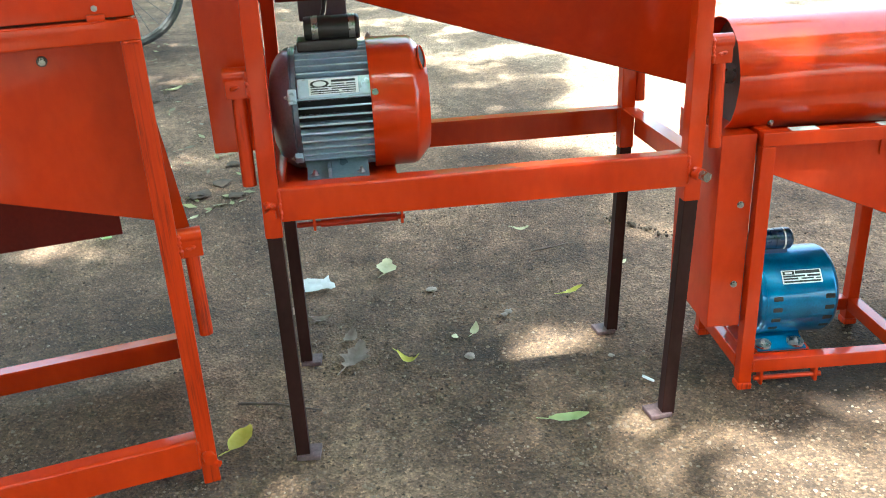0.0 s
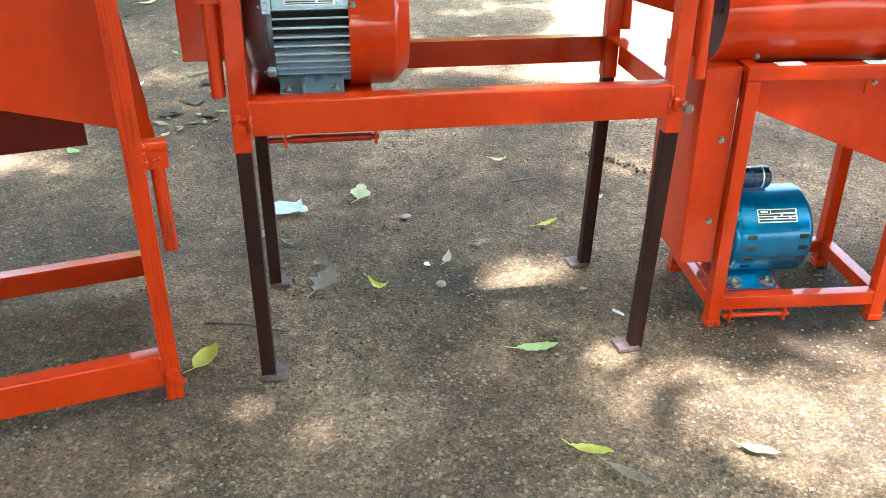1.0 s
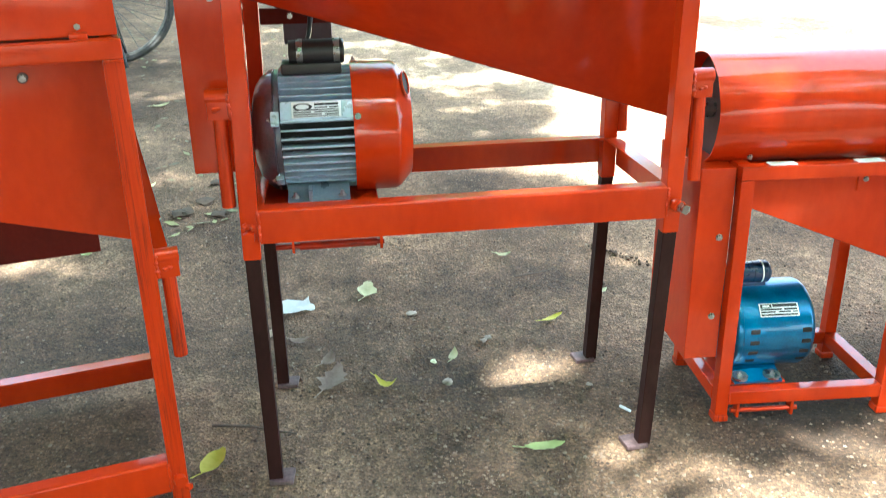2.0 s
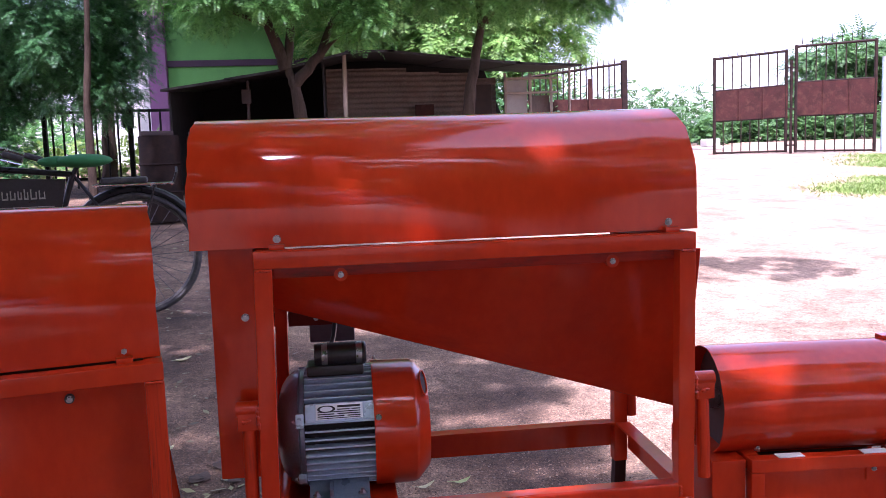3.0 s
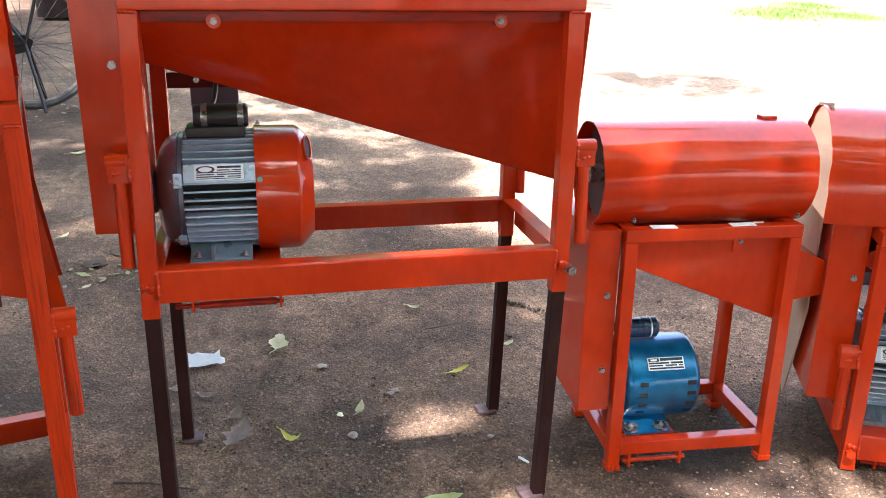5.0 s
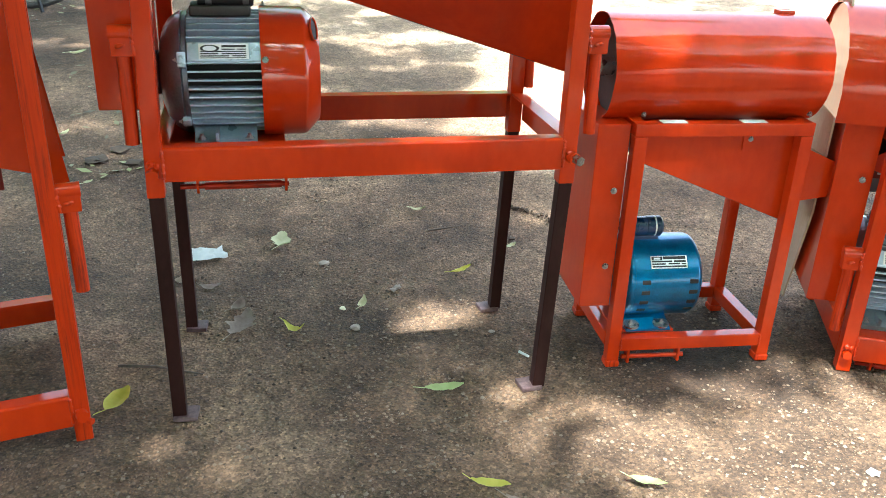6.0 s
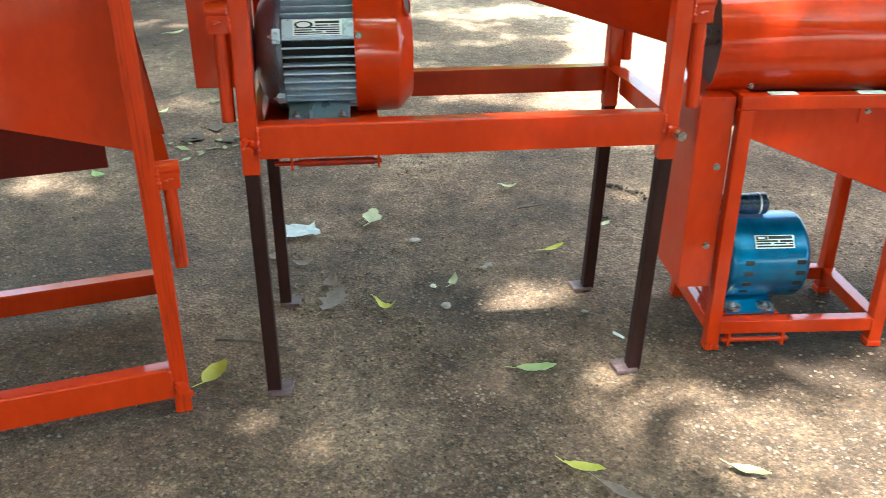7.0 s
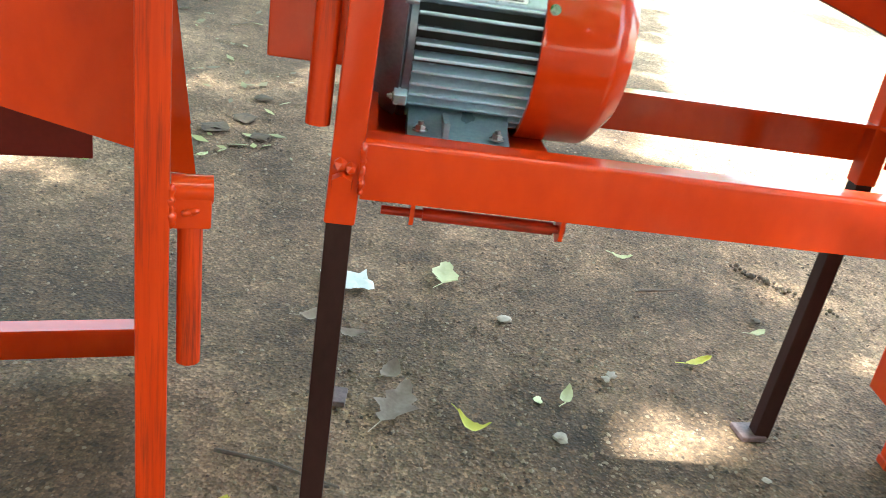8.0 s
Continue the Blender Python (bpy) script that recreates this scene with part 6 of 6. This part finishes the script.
LEAVES = [
    (-0.122, 1.452, 58, 0.072, 0.040, 0.6, LEAF_Y, "fresh yellow-green fallen leaf on the soil"),
    (0.471, 1.404, 4, 0.075, 0.026, 0.5, LEAF_G, "pale green narrow fallen leaf"),
    (0.200, 1.676, -30, 0.055, 0.020, 1.6, LEAF_Y, "curled yellow fallen leaf"),
    (0.084, 1.713, 75, 0.105, 0.062, 0.5, LEAF_B, "crumpled brown dead leaf"),
    (0.079, 1.80, 60, 0.05, 0.03, 1.0, LEAF_B, "broken brown dead leaf"),
    (0.185, 2.140, 70, 0.085, 0.060, 0.5, LEAF_P, "pale dry lobed fallen leaf"),
    (0.487, 1.121, -32, 0.065, 0.022, 0.5, LEAF_Y, "yellow-green fallen leaf on soil"),
    (0.742, 1.085, -28, 0.060, 0.020, 0.5, LEAF_G, "green narrow fallen leaf"),
    (0.530, 1.062, -35, 0.075, 0.020, 0.4, LEAF_B, "brown narrow dead leaf"),
    (-0.591, 2.491, -40, 0.06, 0.03, 0.6, LEAF_G, "small green fallen leaf"),
    (0.577, 2.307, -15, 0.045, 0.02, 0.8, LEAF_P, "small pale fallen leaf"),
    (0.455, 2.587, 10, 0.06, 0.022, 0.8, LEAF_G, "dull green fallen leaf"),
    (0.341, 2.57, 15, 0.06, 0.020, 0.8, LEAF_P, "dull pale fallen leaf"),
    (0.620, 1.915, 25, 0.06, 0.018, 0.6, LEAF_Y, "thin yellowish fallen leaf"),
    (0.358, 1.773, 80, 0.045, 0.020, 1.0, LEAF_P, "small curled pale leaf"),
    (-0.358, 2.583, 60, 0.03, 0.018, 0.5, LEAF_P, "tiny pale fallen leaf"),
    (0.78, 2.05, 30, 0.04, 0.016, 0.5, LEAF_P, "tiny dry fallen leaf"),
    (-0.05, 1.95, 30, 0.05, 0.03, 1.0, LEAF_B, "dark dead leaf by the leg"),
    (0.02, 1.90, -20, 0.05, 0.025, 1.0, LEAF_B, "dark dead leaf by the leg"),
    (-0.78, 3.6, 10, 0.08, 0.04, 0.6, LEAF_Y, "yellow fallen leaf under the trees"),
    (-0.62, 4.0, 40, 0.08, 0.035, 0.6, LEAF_P, "pale fallen leaf under the trees"),
    (-0.50, 3.0, 70, 0.05, 0.02, 0.6, LEAF_P, "small pale fallen leaf"),
]
for k, (x, y, a, ln, wd, curl, mt, lab) in enumerate(LEAVES):
    single("fallen_leaf", leaf_bm(ln, wd, curl, k, 0.5 if wd > 0.045 else 0.08), mt, flat(x, y, 0.001, a), lab, "leaf", "fallen leaves", crease=80)

# crumpled paper
rnd = random.Random(8)
bm = bmesh.new()
rows = [[bm.verts.new((-0.045 + 0.09 * i / 7 + 0.006 * rnd.uniform(-1, 1), -0.036 + 0.074 * j / 5 + 0.014 * math.sin(i * 0.9) * (j == 5), 0.007 + 0.004 * rnd.uniform(-1, 1))) for j in range(6)] for i in range(8)]
for a, b in zip(rows, rows[1:]):
    for j in range(5):
        bm.faces.new((a[j], a[j + 1], b[j + 1], b[j]))
bmesh.ops.solidify(bm, geom=bm.faces[:], thickness=0.0006)
single("paper_scrap", bm, PAPER, flat(0.004, 2.09, 0, 14), "crumpled white scrap of paper", "paper", crease=20)


def stone_bm(r, seed, low=0.38):
    rnd = random.Random(seed)
    bm = bmesh.new()
    ball(bm, (0, 0, 0), r, 2)
    for v in bm.verts:
        n = noise.noise(v.co / r * 1.3 + Vector((seed, 0, 0)))
        v.co *= 1 + 0.7 * n
        v.co.z *= low
    return bm


for k, (x, y, r, mt, lab) in enumerate(((0.312, 1.769, 0.009, LEAF_P, "small whitish pebble on soil"), (0.330, 1.676, 0.013, STONE, "grey rounded pebble on soil"), (0.438, 1.847, 0.010, STONE, "small grey pebble on soil"), (0.287, 2.011, 0.016, STONE, "flat grey stone half in the soil"),
                                        (0.62, 1.62, 0.008, STONE, "small grey pebble on soil"), (0.80, 2.10, 0.013, CLOD, "dark lump of soil"), (-0.30, 2.85, 0.022, CLOD, "dark flat lump of dung"), (-0.36, 2.76, 0.026, CLOD, "dark flat lump of dung"), (-0.25, 2.74, 0.018, CLOD, "dark flat lump of dung"),
                                        (-0.28, 3.02, 0.018, CLOD, "dark flat lump of dung"), (0.45, 1.86, 0.012, STONE, "small grey pebble on soil"), (1.139, 1.056, 0.012, PAPER, "white chip on the soil"))):
    single("pebble", stone_bm(r * 1.4 if "dung" in lab else r * 0.8, k, 0.15 if "dung" in lab else 0.38), mt, flat(x, y, r * 0.25, 40 * k), lab, "pebble", "pebbles", crease=60)

for k, pts in enumerate(([(-0.143, 1.589, 0.004), (-0.07, 1.572, 0.006), (-0.02, 1.55, 0.005), (0.02, 1.535, 0.004)], [(0.58, 2.19, 0.008), (0.64, 2.20, 0.010), (0.70, 2.22, 0.008)], [(0.655, 1.53, 0.003), (0.668, 1.505, 0.005)],
                         [(-0.36, 2.44, 0.02), (-0.28, 2.47, 0.022), (-0.22, 2.46, 0.02)])):
    bm = bmesh.new()
    sweep(bm, pts, [0.003, 0.0026, 0.002, 0.0015][:len(pts)], 6)
    single("twig", bm, TWIG if k != 2 else PAPER, pose(0, 0, 0), "thin dry twig on the soil" if k != 2 else "short pale straw on soil", "twig", "twigs")
# ridge of dark clods
rnd = random.Random(12)
bm = bmesh.new()
for k in range(40):
    f = rnd.random()
    x, y = 0.84 + 0.16 * f + rnd.uniform(-1, 1) * 0.012, 2.33 - 0.17 * f + rnd.uniform(-1, 1) * 0.014
    r = rnd.uniform(0.002, 0.007)
    bmesh.ops.create_icosphere(bm, subdivisions=1, radius=r, matrix=Matrix.Translation((x, y, ground_height(x, y) + r * 0.3)) @ pose(0, 0, 0, rnd.uniform(0, 90), rnd.uniform(0, 90), 0))
single("soil_clods", bm, CLOD, pose(0, 0, 0), "short ridge of dark soil clods", "soil", kind="stuff")


def gravel(seed, n):
    """Loose grit and small stones strewn over the yard."""
    rnd = random.Random(seed)
    base = [Vector(v) for v in ((0, 0, 1), (0.9, 0, 0.1), (0.28, 0.86, 0), (-0.73, 0.53, 0.1), (-0.73, -0.53, 0), (0.28, -0.86, 0.1))]
    tri = ((0, 1, 2), (0, 2, 3), (0, 3, 4), (0, 4, 5), (0, 5, 1))
    verts, faces = [], []
    for _ in range(n):
        y = 0.85 + 3.2 * rnd.random() ** 1.5
        x = rnd.uniform(-0.55 - 0.25 * y, 0.8 + 0.45 * y)
        if noise.noise((x * 1.7, y * 1.7, 9)) < rnd.uniform(-0.6, 0.35):
            continue
        r = 0.0012 + 0.0042 * rnd.random() ** 5
        z, a, i = ground_height(x, y) - 0.004 + 0.008 / (1 + 0.15 * (abs(x) + y)) * noise.noise((x * 3, y * 3, 0)), rnd.uniform(0, 6.283), len(verts)
        ca, sa, h = math.cos(a), math.sin(a), rnd.uniform(0.5, 0.9)
        for b in base:
            k = r * rnd.uniform(0.75, 1.25)
            verts.append((x + k * (b.x * ca - b.y * sa), y + k * (b.x * sa + b.y * ca), z + k * b.z * h + 0.0005))
        faces += [tuple(i + t for t in f) for f in tri]
    return raw_mesh("gravel", verts, faces, GRIT)


def grit_mat():
    m = bpy.data.materials.new("loose_grit")
    m.use_nodes = True
    n, l = m.node_tree.nodes, m.node_tree.links
    geo, r = n.new("ShaderNodeNewGeometry"), n.new("ShaderNodeValToRGB")
    e = r.color_ramp.elements
    e[0].color, e[1].color = (0.035, 0.022, 0.014, 1), (0.25, 0.195, 0.142, 1)
    e.new(0.55).color = (0.16, 0.10, 0.064, 1)
    e.new(0.90).color = (0.22, 0.16, 0.112, 1)
    l.new(geo.outputs["Random Per Island"], r.inputs[0])
    l.new(r.outputs[0], n["Principled BSDF"].inputs["Base Color"])
    n["Principled BSDF"].inputs["Roughness"].default_value = 0.85
    return m


GRIT = grit_mat()
tagged(new("gravel", gravel(51, 150000)), "loose grit and small stones on the soil", "gravel", kind="stuff")


def litter(seed, n):
    """Small dry leaves under the trees."""
    rnd = random.Random(seed)
    verts, faces = [], []
    for _ in range(n):
        x, y = rnd.uniform(-2.2, 0.2), 2.6 + 5.0 * rnd.random() ** 1.2
        if x > -0.1 and rnd.random() < 0.7:
            continue
        a, s, z = rnd.uniform(0, 6.283), rnd.uniform(0.010, 0.028), ground_height(x, y) + 0.004
        d, w = Vector((math.cos(a), math.sin(a), rnd.uniform(-0.2, 0.2))) * s, Vector((-math.sin(a), math.cos(a), rnd.uniform(-0.3, 0.3))) * s * 0.4
        p, i = Vector((x, y, z)), len(verts)
        verts += [tuple(p - d), tuple(p + w), tuple(p + d), tuple(p - w)]
        faces.append((i, i + 1, i + 2, i + 3))
    return raw_mesh("leaf_litter", verts, faces, LITTER)


LITTER = leaf_mat("dry_litter", (0.09, 0.065, 0.04), (0.30, 0.30, 0.12), 0.1)
tagged(new("leaf_litter", litter(52, 900)), "small dry leaves strewn under the trees", "litter", kind="stuff")
